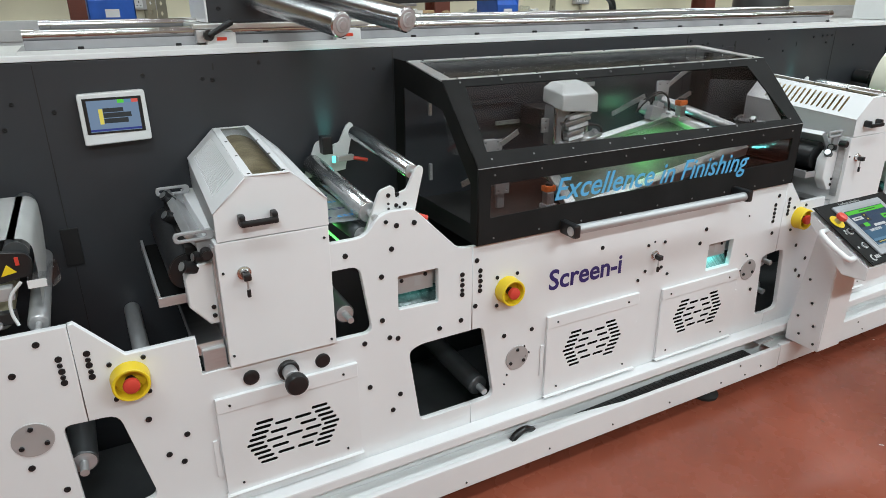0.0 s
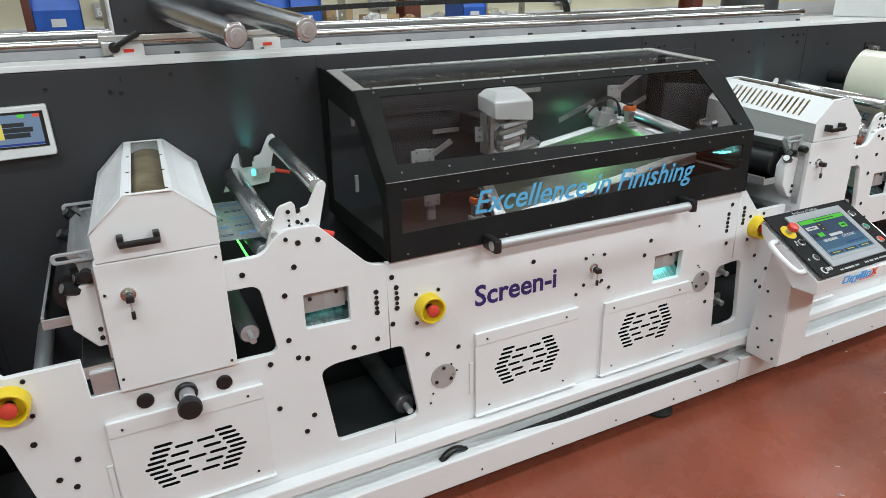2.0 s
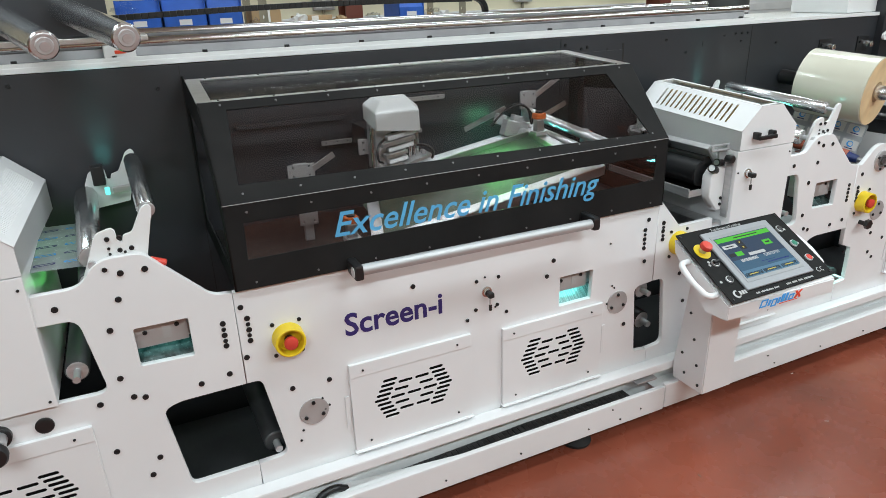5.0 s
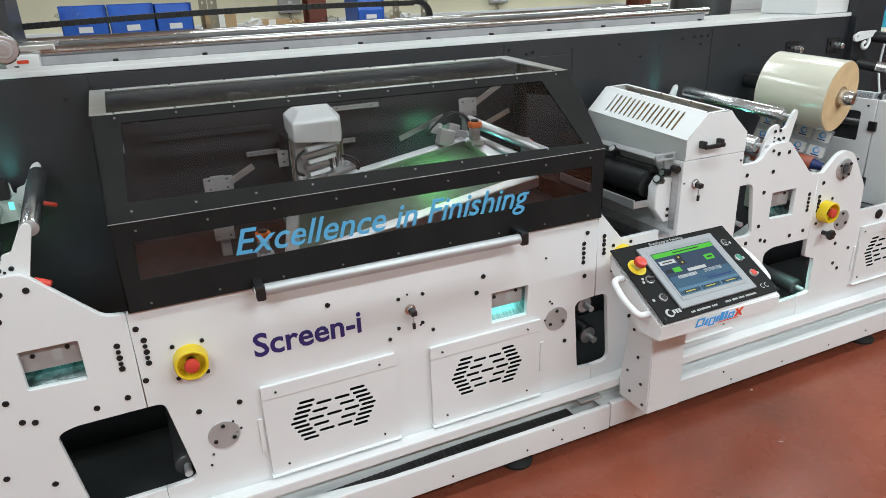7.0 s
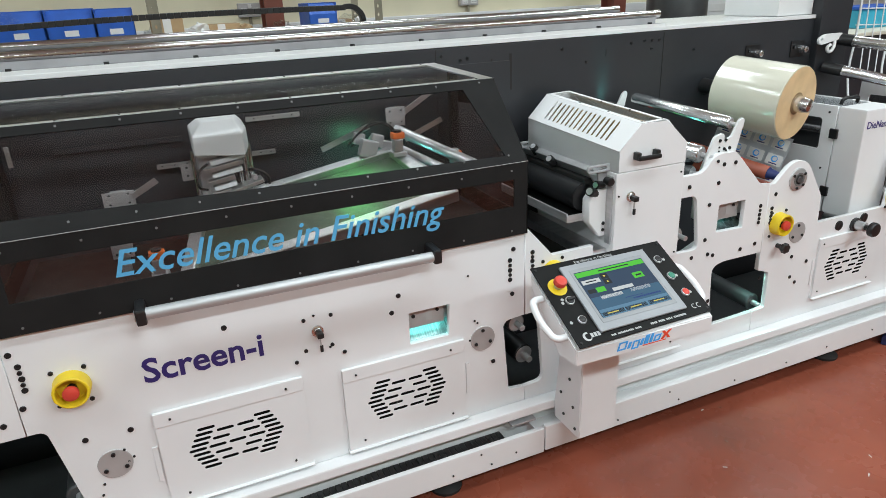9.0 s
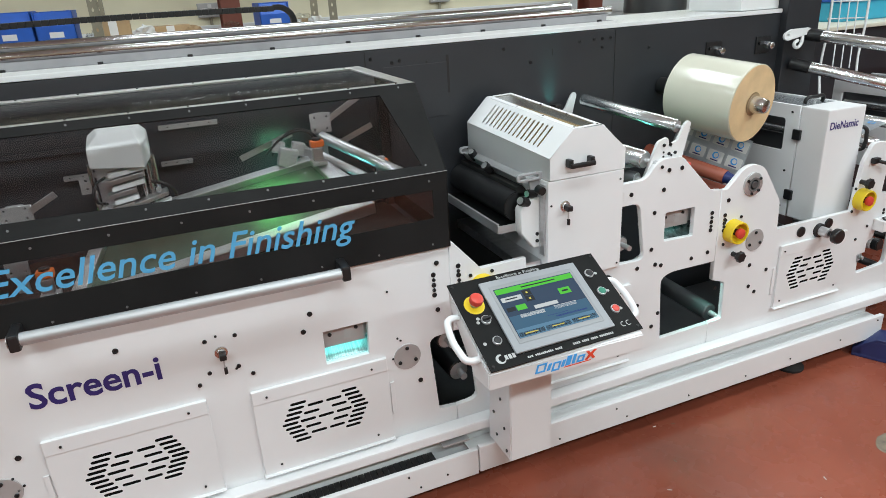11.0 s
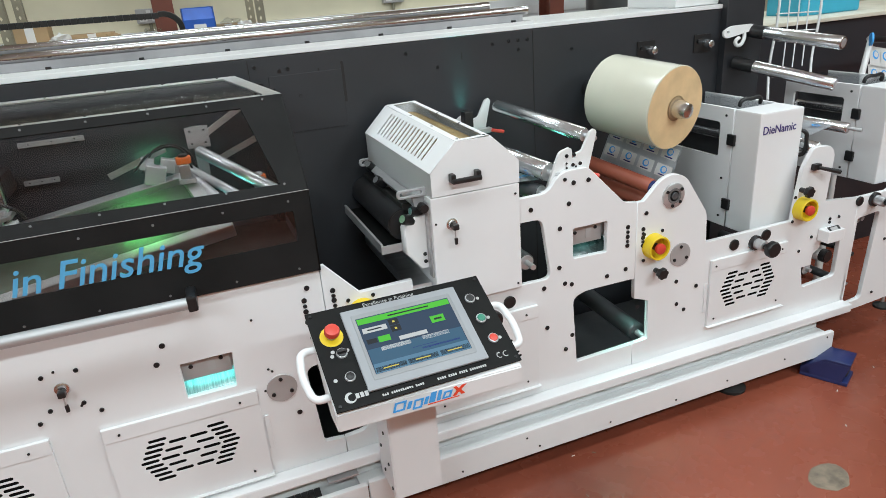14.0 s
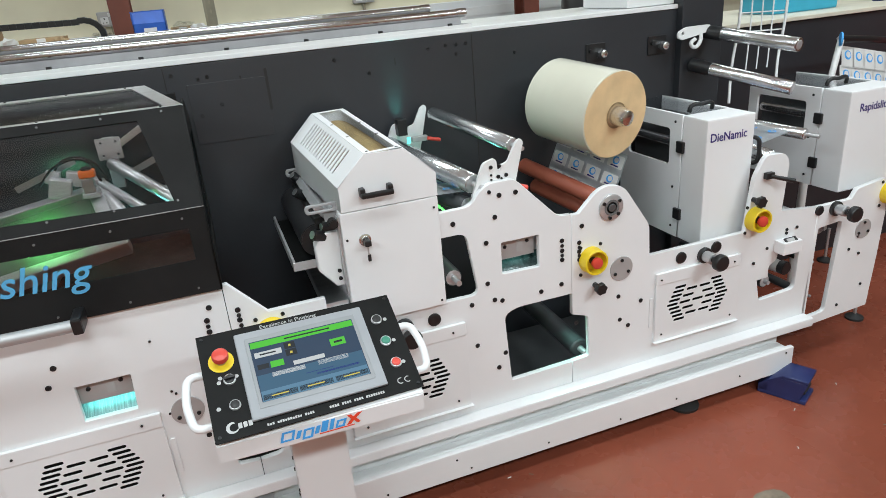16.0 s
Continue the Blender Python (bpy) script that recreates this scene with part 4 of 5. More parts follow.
rr = thing("screen_roller", "steel roller under the screen frame", "roller", (0, 0, 0))
roller("roller_body", (.915, .16, .935), (.93, .56, .955), .026, STEEL, rr, STEEL, .02)
roller("roller_body", (1.15, .28, 1.09), (1.05, .54, 1.17), .022, STEEL, rr, STEEL, .02)
roller("roller_body", (1.335, .24, 1.095), (1.13, .50, 1.205), .019, ALU, rr, STEEL, .02)
roller("roller_body", (1.275, .20, 1.065), (1.09, .44, 1.165), .014, ALU, rr, STEEL, .02)
for p, s in (((.99, .40, 1.17), .03), ((1.03, .42, 1.19), .022), ((.97, .44, 1.20), .02), ((1.07, .44, 1.15), .03)):
    b_ = part("valve_block", add_box(bmesh.new(), -s, s, -s * .6, s * .6, -s, s, .004, Matrix.Translation(p) @ Matrix.Rotation(.3, 4, "Y")), STEEL)
    tagged(b_, "small steel valve block with hoses", "valve block", "valve blocks")
link_ = [tube([(.93, .44, 1.18), (.99, .42, 1.235), (1.07, .42, 1.24), (1.10, .42, 1.17)], .004), tube([(.95, .46, 1.17), (1.02, .43, 1.25), (1.09, .43, 1.23), (1.12, .43, 1.15)], .0035), tube([(.60, .30, 1.09), (.63, .26, 1.12), (.66, .27, 1.08)], .004)]
for me_ in link_:
    tagged(link("air_hose", me_, BLACK, None, "", True), "thin black air hose inside the hood", "hose", "air hoses")
area_lamp("green_screen_lamp", pose(.90, .31, 1.155, -22, -9, 0), .12, .05, .55, (.15, 1.0, .22))
area_lamp("green_screen_lamp", pose(.98, .50, 1.19, 62, 0, 0), .10, .04, .10, (.2, 1.0, .45))
area_lamp("hood_uv_lamp", pose(.98, .45, .93, 180, 0, 0), .1, .05, .6, (.2, 1.0, .9))


# ---- operator console on its leaning post ----
con = thing("operator_console", "black control console with touch screen on a white slanted post", "control console", (1.5647, -.2907, .7797))
ex, ey = Vector((.9985, .0478, -.0283)).normalized(), Vector((-.0275, .8678, .4961))
ey = (ey - ex * ey.dot(ex)).normalized()
en = ex.cross(ey)
con.matrix_basis = Matrix(((ex.x, ey.x, en.x, 1.5647), (ex.y, ey.y, en.y, -.2907), (ex.z, ey.z, en.z, .7797), (0, 0, 0, 1)))
part("face_plate", box(-.260, .256, -.152, .150, -.003, .001, .0015), FACE, con, "black printed face plate")
part("bezel", box(-.170, .168, -.123, .126, .001, .010, .004), BEZEL, con, "grey touch screen bezel")
part("inner_bezel", box(-.147, .143, -.098, .104, .0100, .0108, .001), material("grey_bezel_lip", (.28, .29, .30), .4), con)
scr = part("display", box(-.138, .134, -.083, .091, .0108, .0116, 0), glow("display_blue", (.035, .085, .17), .6), con, "lit touch display")


def tile(x0, x1, y0, y1, mat, name="display_tile", z=.0118, label=""):
    return part(name, box(x0, x1, y0, y1, z, z + .0003, 0), mat, scr, label)


G1, W1, D1, B1, Y1, N1 = glow("display_green", (.10, .72, .05), .75), glow("display_white", (.72, .78, .80), .75), glow("display_dark", (.02, .03, .04), .6), glow("display_lightblue", (.15, .36, .56), .6), glow("display_yellow", (.7, .6, .1), .9), glow("display_navy", (.02, .04, .25), .8)
tile(-.136, .132, .070, .088, G1)
tile(-.05, .07, .077, .081, D1, z=.0122)
tile(-.136, .132, -.055, -.010, glow("display_midblue", (.06, .19, .33), .6))
tile(-.136, .132, -.083, -.055, B1)
tile(-.131, -.063, .040, .056, W1)
tile(-.118, -.078, .046, .050, D1, z=.0122)
tile(-.055, -.027, .047, .066, D1)
tile(-.055, -.027, .026, .045, D1)
tile(-.044, -.038, .054, .060, Y1, z=.0122)
tile(-.044, -.038, .032, .038, Y1, z=.0122)
tile(.060, .100, .022, .044, G1)
tile(.070, .092, .030, .036, D1, z=.0122)
tile(-.098, -.065, .004, .022, G1)
tile(-.130, -.102, .006, .020, D1)
tile(-.043, .037, -.004, .008, W1)
tile(.016, .094, -.021, -.009, W1)
tile(-.100, -.018, -.022, -.010, W1)
tile(.005, .115, -.047, -.042, N1)
tile(-.02, .05, -.037, -.035, N1)
for a in (-.134, -.045, .046):
    tile(a, a + .084, -.080, -.066, D1)
    tile(a + .02, a + .062, -.074, -.071, Y1, z=.0122)
# buttons
part("stop_legend", lathe([(.001, .031), (.003, .031), (.0035, .029)], (-.211, .062, 0), (-.211, .062, 1), 32), YELLOW, con, "yellow emergency stop ring")
part("stop_collar", cyl((-.211, .062, .003), (-.211, .062, .022), .012, seg=20), STEEL, con)
part("stop_button", lathe([(.018, .013), (.022, .020), (.032, .0205), (.037, .018), (.039, .010)], (-.211, .062, 0), (-.211, .062, 1), 28), RED, con, "red mushroom button", True)
for (bx, by), mat_, r in (((.201, .076), BLACK, .0125), ((.204, .004), GREEN, .0125), ((.209, -.066), RED, .0125), ((-.200, .006), BLACK, .0125), ((-.200, -.066), BLACK, .0115)):
    part("button_ring", lathe([(.001, r + .0025), (.006, r + .002), (.007, r), (.004, r - .001)], (bx, by, 0), (bx, by, 1), 24), STEEL, con, "steel button ring", True)
    part("push_button", lathe([(.001, r - .001), (.008, r - .001), (.0095, r - .004)], (bx, by, 0), (bx, by, 1), 24), mat_, con, "round push button", True)
part("selector_grip", box(-.214, -.186, .002, .010, .009, .018, .003), BLACK, con)
for k, (mx, my) in enumerate(((.224, .072), (.226, .002), (.229, -.068), (-.226, .004), (-.238, -.066), (-.221, .016), (-.183, .012))):
    part("symbol", lathe([(.001, .0052), (.0016, .0052), (.0016, .0040), (.0011, .0040)], (mx, my, 0), (mx, my, 1), 16), SILVERINK, con, "silver printed symbol")
me = sheet([(.014 * math.cos(a), .014 * math.sin(a)) for a in [math.radians(q) for q in range(-30, 241, 15)]] + [(.0105 * math.cos(a), .0105 * math.sin(a)) for a in [math.radians(q) for q in range(240, -31, -15)]], [], .0006, .0001)
for ox, oy, turn in ((-.200, .006, 90), (-.200, -.066, 40)):
    ob = link("arrow_arc", me.copy(), SILVERINK, con)
    ob.matrix_basis = pose(ox, oy, .0016, -90, 0, 0) @ pose(0, 0, 0, 0, turn, 0)
# printed words and plain bars
t_ = letters_on("face_words", lettering("Excellence in Finishing", .0150, .0002, squeeze=1.12), SILVERINK, pose(-.102, .1325, .0014), con, "silver printed words")
for k in range(19):
    if k not in (3, 14):
        part("print_bar", box(-.139 + k * .0060, -.1346 + k * .0060, -.1415, -.1352 - .0012 * (k % 3 == 1), .001, .0014, 0), SILVERINK, con, "silver printed bar")
for k in range(23):
    if k not in (4, 9, 14):
        part("print_bar", box(.012 + k * .0062, .0166 + k * .0062, -.1410, -.1345, .001, .0014, 0), SILVERINK, con, "silver printed bar")
me = sheet([(.015 * math.cos(math.radians(q)), .015 * math.sin(math.radians(q))) for q in range(70, 331, 20)] + [(.003 + .010 * math.cos(math.radians(q)), .010 * math.sin(math.radians(q))) for q in range(330, 69, -20)], [], .0006, .0001)
ob = link("maker_mark", me, SILVERINK, con, "silver crescent maker's mark")
ob.matrix_basis = pose(-.216, -.122, .0016, -90, 0, 0)
for k in range(3):
    part("maker_mark", box(-.203 + k * .012, -.194 + k * .012, -.128, -.114, .001, .0014, 0), SILVERINK, con)
for k in range(2):
    me = sheet([(.009 * math.cos(math.radians(q)), .009 * math.sin(math.radians(q))) for q in range(60, 301, 20)] + [(.0065 * math.cos(math.radians(q)), .0065 * math.sin(math.radians(q))) for q in range(300, 59, -20)], [], .0006, .0001)
    ob = link("conformity_mark", me, SILVERINK, con)
    ob.matrix_basis = pose(.203 + k * .019, -.120, .0016, -90, 0, 0)
for sx, sy in ((-.248, .138), (.244, .138), (.244, -.138), (-.248, -.138)):
    part("screw", cyl((sx, sy, .001), (sx, sy, .0035), .0042, seg=12), BOLT, con)
# blue and red slanted maker's sign on the front lip
lip = con.matrix_basis.inverted() @ pose(1.5647, -.4220, .6560, 0, .5, 0) @ Matrix.Diagonal((1, 1, .8, 1))
sx = -.115
for k, (wd, hh, up) in enumerate(((.032, .034, 0), (.010, .026, 0), (.026, .034, -.008), (.010, .026, 0), (.016, .036, 0), (.010, .036, 0), (.024, .026, 0))):
    hole = [[(.0075, up + .006), (wd - .0045, up + .006), (wd + .0005, up + hh - .006), (.0125, up + hh - .006)]] if wd > .02 else []
    q = link("sign_letter_shape", sheet([(0, up), (wd, up), (wd + .008, hh + up), (.008, hh + up)], hole, .001, .0001), BLUEINK, con, "blue slanted sign shape")
    q.matrix_basis = lip @ Matrix.Translation((sx, 0, 0))
    sx += wd + .005
q = link("sign_letter_shape", sheet([(0, 0), (.010, 0), (.020, .012), (.026, 0), (.036, 0), (.026, .018), (.042, .034), (.030, .034), (.020, .024), (.014, .034), (.004, .034), (.013, .018)], [], .001, .0001), REDINK, con, "red slanted sign shape")
q.matrix_basis = lip @ Matrix.Translation((sx, 0, 0))
part("sign_stroke", box(-.02, sx + .02, -.0006, .0004, -.0055, -.0025, 0), REDINK, con, "red underline").matrix_basis = lip
inv = con.matrix_basis.inverted()
hb = bmesh.new()
hp = [(-.4205, .6900), (-.163, .8360), (-.170, .790), (-.330, .632), (-.4195, .638)]
ha = [hb.verts.new(inv @ Vector((1.3080, y, z + .006))) for y, z in hp]
hc = [hb.verts.new(inv @ Vector((1.8190, y, z - .006))) for y, z in hp]
hb.faces.new(ha[::-1]), hb.faces.new(hc)
for i in range(5):
    hb.faces.new((ha[i - 1], ha[i], hc[i], hc[i - 1]))
bmesh.ops.bevel(hb, geom=hb.edges[:], offset=.003, segments=2, affect="EDGES")
part("housing", hb, WHITE, con, "white console housing")
# side grips
for s_, gx in ((-1, -.258), (1, .254)):
    pts = [(gx, .055, -.030), (gx + s_ * .035, .050, -.030), (gx + s_ * .045, .025, -.030), (gx + s_ * .045, -.06, -.030), (gx + s_ * .035, -.085, -.030), (gx, -.09, -.030)]
    link("side_grip", tube(pts, .0105, 12), WHITE, con, "white tubular grip", True)
post = bmesh.new()
prof = [(-.220, .690), (-.110, .715), (-.060, .26), (-.060, .19), (-.215, .19)]
va = [post.verts.new(inv @ Vector((1.478, y, z))) for y, z in prof]
vb = [post.verts.new(inv @ Vector((1.632, y, z))) for y, z in prof]
post.faces.new(va[::-1]), post.faces.new(vb)
for i in range(5):
    post.faces.new((va[i - 1], va[i], vb[i], vb[i - 1]))
bmesh.ops.bevel(post, geom=post.edges[:], offset=.004, segments=2, affect="EDGES")
part("post", post, WHITE, con, "white folded steel post")
for y, z in ((-.12, .50), (-.15, .40), (-.175, .30), (-.19, .22), (-.12, .24), (-.10, .32)):
    p, q = inv @ Vector((1.4785, y, z)), inv @ Vector((1.4745, y, z))
    part("screw", cyl(p, q, .0055, seg=12), BOLT, con)


# ---- wall mounted touch panel ----
hm = thing("touch_panel", "white framed touch panel with lit blue screen on dark plate", "touch panel", (-1.046, BACK - .002, 1.304))
link("frame", sheet(rounded([(-.092, -.075), (.092, -.070), (.090, .078), (-.092, .074)], .008), [], .030, .003, Matrix.Translation((0, -.030, 0))), WHITE2, hm)
part("glass", box(-.080, .078, -.032, -.029, -.042, .062, .001), BLACK, hm, "black glass")
part("display", box(-.070, .068, -.0330, -.0322, -.036, .055, 0), glow("panel_blue", (.22, .34, .52), .6), hm, "lit blue display")
for a, b, c, d, mm in ((-.030, .025, .020, .032, D1), (-.030, .045, .004, .018, D1), (-.030, .035, -.012, .002, D1), (-.042, -.031, -.014, .030, Y1), (.012, .030, .045, .055, G1), (.031, .049, .045, .055, B1), (.05, .068, .045, .055, glow("panel_red", (.7, .1, .08), .8)), (-.070, .068, -.034, -.028, N1)):
    part("display_tile", box(a, b, -.0336, -.0331, c, d, 0), mm, hm)

# ---- details on the back plate ----
for x in (-1.232, -.128, 1.338, 2.425):
    tagged(part("plate_joint", box(x - .0012, x + .0012, BACK - .0015, BACK + .001, .3, 1.465, 0), VOID), "thin dark joint in the back plate", "joint", kind="structure")
for x, z, w_, h_ in ((-.745, 1.435, .005, .02), (1.575, 1.40, .006, .03), (2.12, 1.40, .004, .025), (1.66, 1.36, .010, .14)):
    tagged(part("slotted_hole", box(x - w_ / 2, x + w_ / 2, BACK - .0012, BACK + .001, z - h_ / 2, z + h_ / 2, 0), VOID), "narrow slot cut in the back plate", "slot", kind="structure")
bolts(back, [(-1.30, 1.36), (-1.33, 1.29), (-1.20, 1.33), (-.78, 1.40), (-.75, 1.395), (-.20, 1.40), (1.36, 1.44), (1.44, 1.42), (1.47, 1.425), (1.50, 1.33), (1.43, 1.30), (2.02, 1.37), (1.90, 1.43), (2.32, 1.435), (2.36, 1.435), (2.36, 1.40), (2.40, 1.435), (2.25, 1.43), (2.6, 1.38), (-.60, 1.44), (-.95, 1.42)], MID, BACK)
tagged(part("inspection_hatch", box(1.40, 1.655, BACK - .003, BACK - .0005, 1.205, 1.405, .001), DARK), "flat anthracite inspection hatch", "hatch", kind="structure")
for kx in (2.96, 3.255):
    k = thing("regulator_knob", "chrome air regulator knob on a black plate", "regulator", (kx, BACK, 1.335), "regulators")
    part("back_plate", box(-.045, .045, -.006, -.0005, -.035, .040, .002), BLACK, k)
    part("knob", lathe([(.006, .018), (.03, .018), (.034, .015), (.045, .015), (.047, .012)], (.015, 0, 0), (.015, -1, 0), 24), CHROME, k, smooth=True)
    part("port", cyl((-.025, -.006, .012), (-.025, -.014, .012), .008, seg=14), BOLT, k)

# ---- linear rails on top ----
rl = thing("linear_rail", "long chrome linear rails on a white aluminium bed", "linear rail", (0, 0, 0))
part("bed", box(-1.26, 2.43, BACK + .002, .86, 1.4905, 1.500, .002), BEDGREY, rl)
part("bed_edge", box(-1.26, 2.43, BACK - .0025, BACK + .0015, 1.4870, 1.5010, .0008), WHITE2, rl, "pale front edge of the bed")
part("rail_support", box(-1.24, 2.40, .612, .640, 1.500, 1.526, .002), BEDGREY, rl)
part("rail_support", box(-1.20, 2.33, .780, .828, 1.500, 1.546, .002), BEDGREY, rl)
part("front_rail", lathe([(0, .0165), (.03, .0165), (.031, .0145), (3.63, .0145), (3.631, .0165), (3.665, .0165)], (-1.24, .626, 1.540), (0, .626, 1.540), 28), RAILS, rl, "polished chrome rail", True)
part("rear_rail", lathe([(0, .0165), (.03, .0165), (.031, .0145), (3.51, .0145), (3.511, .0165), (3.545, .0165)], (-1.20, .804, 1.560), (0, .804, 1.560), 28), RAILS, rl, "polished chrome rail", True)
# anthracite strip stands for the shade in the gap behind the front rail
part("front_gap_shade", box(-1.24, 2.38, .650, .690, 1.500, 1.508, .002), DARK, rl)
part("rear_channel", box(-1.24, 2.36, .700, .772, 1.500, 1.534, .003), BEDGREY, rl, "pale raised strip")
for k in range(14):
    x = -1.1 + k * .265
    part("clamp_screw", box(x - .008, x + .008, BACK - .002, BACK + .010, 1.500, 1.509, .002), BOLT, rl)
# print head carriage with two rollers
cr = thing("roller_carriage", "dark carriage box with white side and chrome rollers on the rails", "carriage", (-.6, .6, 1.55))
part("carriage_plate", box(-.185, .40, .0, .28, -.005, .012, .003), ALU, cr)
part("cabinet", box(-.135, .30, .012, .30, .014, .50, .003), DARK, cr)
part("side_cover", box(-.142, -.1355, .010, .302, .014, .50, .002), WHITE2, cr, "white side cover")
part("clamp_block", box(-.18, -.10, -.012, .06, -.045, -.006, .004), STEEL, cr)
part("clamp_boss", cyl((-.145, -.012, -.022), (-.145, -.030, -.022), .016, seg=20), BLACK, cr)
part("clamp_lever", cyl((-.145, -.03, -.022), (-.075, -.045, .018), .008, .010, seg=14, bevel=.002), BLACK, cr, "black clamp lever", True)
for bx in (-.108, .312):
    part("bearing_block", box(bx - .045, bx + .045, -.022, .05, -.068, -.014, .004), WHITE2, cr, "white bearing block with a red label")
    part("label_bar", box(bx - .014, bx + .016, -.0228, -.0219, -.038, -.028, 0), REDINK, cr, "red unreadable label")
bolts(cr, [(-.10, .055), (.03, .05), (.06, .055), (.06, .03)], MID, .012)
for (fx, fy, fz), (qx, qy, qz) in (((-.452, .19, 1.565), (-.60, .60, 1.640)), ((-.268, .15, 1.575), (-.42, .60, 1.645))):
    a, b = Vector((fx + .6, fy - .6, fz - 1.55)), Vector((qx + .6, qy - .6, qz - 1.55))
    roller("roller_body", a, b, .036, CHROME, cr, STEEL, .006, "chrome roller")
    part("end_cap", lathe([(-.004, .020), (-.002, .022), (.004, .022)], a, b, 24), GREYDISC, cr)
ch = thing("cable_chain", "black plastic cable chain bending over the rails", "cable chain", (0, .9, 1.5))
for k in range(62):
    x = -.35 + k * .0235
    z = .105 + .012 * math.sin(k * .05) + .02 * k / 62
    part("chain_link", add_box(bmesh.new(), -.0115, .0115, -.014, .014, -.010, .010, .002, Matrix.Translation((x, 0, z))), BLACK, ch)
for k in range(7):
    a = k * .28
    part("chain_link", add_box(bmesh.new(), -.0115, .0115, -.014, .014, -.010, .010, .002, Matrix.Translation((1.105 + .06 * math.sin(a), 0, .075 + .055 * math.cos(a))) @ Matrix.Rotation(a, 4, "Y")), BLACK, ch)

# ---- unwind side at the far left ----
uw = thing("unwind_web", "pale paper web running over rollers at the unwind", "paper web", (0, 0, 0))
bm = bmesh.new()
prof = [(-2.3, 1.135), (-1.335, 1.117)] + [(-1.319 + .032 * math.sin(a), 1.085 + .032 * math.cos(a)) for a in [i * .26 for i in range(7)]] + [(-1.288, 1.03), (-1.294, .95), (-1.308, .80)]
rows = [[bm.verts.new((x, y, z)) for x, z in prof] for y in (.10, .50)]
for i in range(len(prof) - 1):
    bm.faces.new((rows[0][i], rows[0][i + 1], rows[1][i + 1], rows[1][i]))
bmesh.ops.solidify(bm, geom=bm.faces[:], thickness=.002)
part("web", bm, PAPER, uw, smooth=True)
part("turn_roller", cyl((-1.322, .095, 1.083), (-1.322, .57, 1.083), .027, seg=36), GREYROLL, uw, "dark turn roller", True)
rr = thing("unwind_rollers", "steel rollers and black bracket of the unwind", "roller stand", (0, 0, 0))
roller("guide_roller", (-1.308, .06, .911), (-1.308, .56, .911), .024, STEEL, rr, STEEL, .04, "grey steel guide roller")
roller("guide_roller", (-1.385, .08, .93), (-1.385, .56, .93), .028, material("khaki_roller", (.28, .25, .16), .5), rr, STEEL, .04, "khaki rubber roller")
link("bracket", sheet(rounded([(-1.62, 1.10), (-1.347, 1.10), (-1.299, 1.091), (-1.290, 1.070), (-1.297, 1.036), (-1.357, 1.026), (-1.62, 1.02)], .008), [], .012, .001, Matrix.Translation((0, .06, 0))), BLACK, rr, "black roller bracket")
link("warning_triangle", sheet([(-1.357, 1.043), (-1.324, 1.049), (-1.342, 1.070)], [], .0008, .0001, Matrix.Translation((0, .0585, 0))), YELLOW, rr, "yellow warning triangle")
part("red_tag", box(-1.324, -1.316, .057, .0595, 1.065, 1.085, .0005), RED, rr, "red striped tag")
link("clear_guard", sheet(rounded([(-1.306, 1.017), (-1.255, 1.013), (-1.238, 1.028), (-1.240, 1.063), (-1.262, 1.060), (-1.266, 1.036), (-1.306, 1.040)], .005), [], .05, .001, Matrix.Translation((0, .02, 0))), CLEAR, rr, "clear plastic guard")
part("guard_plate", box(-1.306, -1.268, .018, .0195, 1.018, 1.038, .0003), WHITE2, rr, "pale guard plate")
link("cable", tube([(-1.320, .04, 1.03), (-1.345, .04, 1.00), (-1.352, .04, .96), (-1.345, .04, .925)], .004), WHITE2, rr, "white cable", True)
part("cable_block", box(-1.42, -1.34, .05, .075, .985, 1.018, .003), GREYDISC, rr, "grey connector block")
part("cable_block", box(-1.40, -1.345, .05, .075, .925, .955, .003), BLACK, rr)
tagged(part("hinge_plate", box(-1.255, -1.205, BACK - .006, BACK - .0005, .86, .98, .002), BLACK), "black hinge plate on the dark back plate", "hinge", kind="structure")

# ---- film reel, rollers and die station ----
re = thing("film_reel", "large reel of clear cream film on a chrome shaft", "film reel", (2.771, .154, 1.175))
ax = Vector((-.066, .30, .027))
part("film", lathe([(0, .149), (.003, .153), (ax.length - .003, .153), (ax.length, .149)], (0, 0, 0), ax, 64), FILM, re, smooth=True)
part("reel_edge", lathe([(-.0015, .150), (-.001, .043), (.001, .043)], (0, 0, 0), ax, 64), REELSIDE, re, "tan reel edge")
part("core", lathe([(-.003, .046), (-.003, .040), (.01, .040)], (0, 0, 0), ax, 36), CARD, re, "cardboard core")
part("shaft", lathe([(-.062, .018), (-.058, .026), (-.030, .033), (-.001, .034), (.02, .034)], (0, 0, 0), ax, 30), CHROME, re, "chrome expanding shaft", True)
part("rear_hub", lathe([(ax.length, .05), (ax.length + .04, .05), (ax.length + .05, .035), (ax.length + .13, .035)], (0, 0, 0), ax, 30), BLACK, re, smooth=True)
rr = thing("red_roller", "red rubber nip roller with blue end", "roller", (0, 0, 0))
roller("roller_body", (2.712, .19, .878), (2.610, .56, .935), .030, REDRUB, rr, NAVY, .10, "red rubber sleeve")
part("blue_end", lathe([(-.045, .018), (-.002, .024)], (2.712, .19, .878), (2.610, .56, .935), 24), NAVY, rr, "blue end cone", True)
roller("roller_body", (2.74, .20, .80), (2.66, .56, .84), .030, REDRUB, rr, STEEL, .02)
wb = thing("label_web", "printed label web with blue round marks entering the die station", "label web", (0, 0, 0))
a, b = Vector((2.79, .22, .80)), Vector((2.875, .22, 1.00))
sk = Vector((-.09, .33, .06))
bm = bmesh.new()
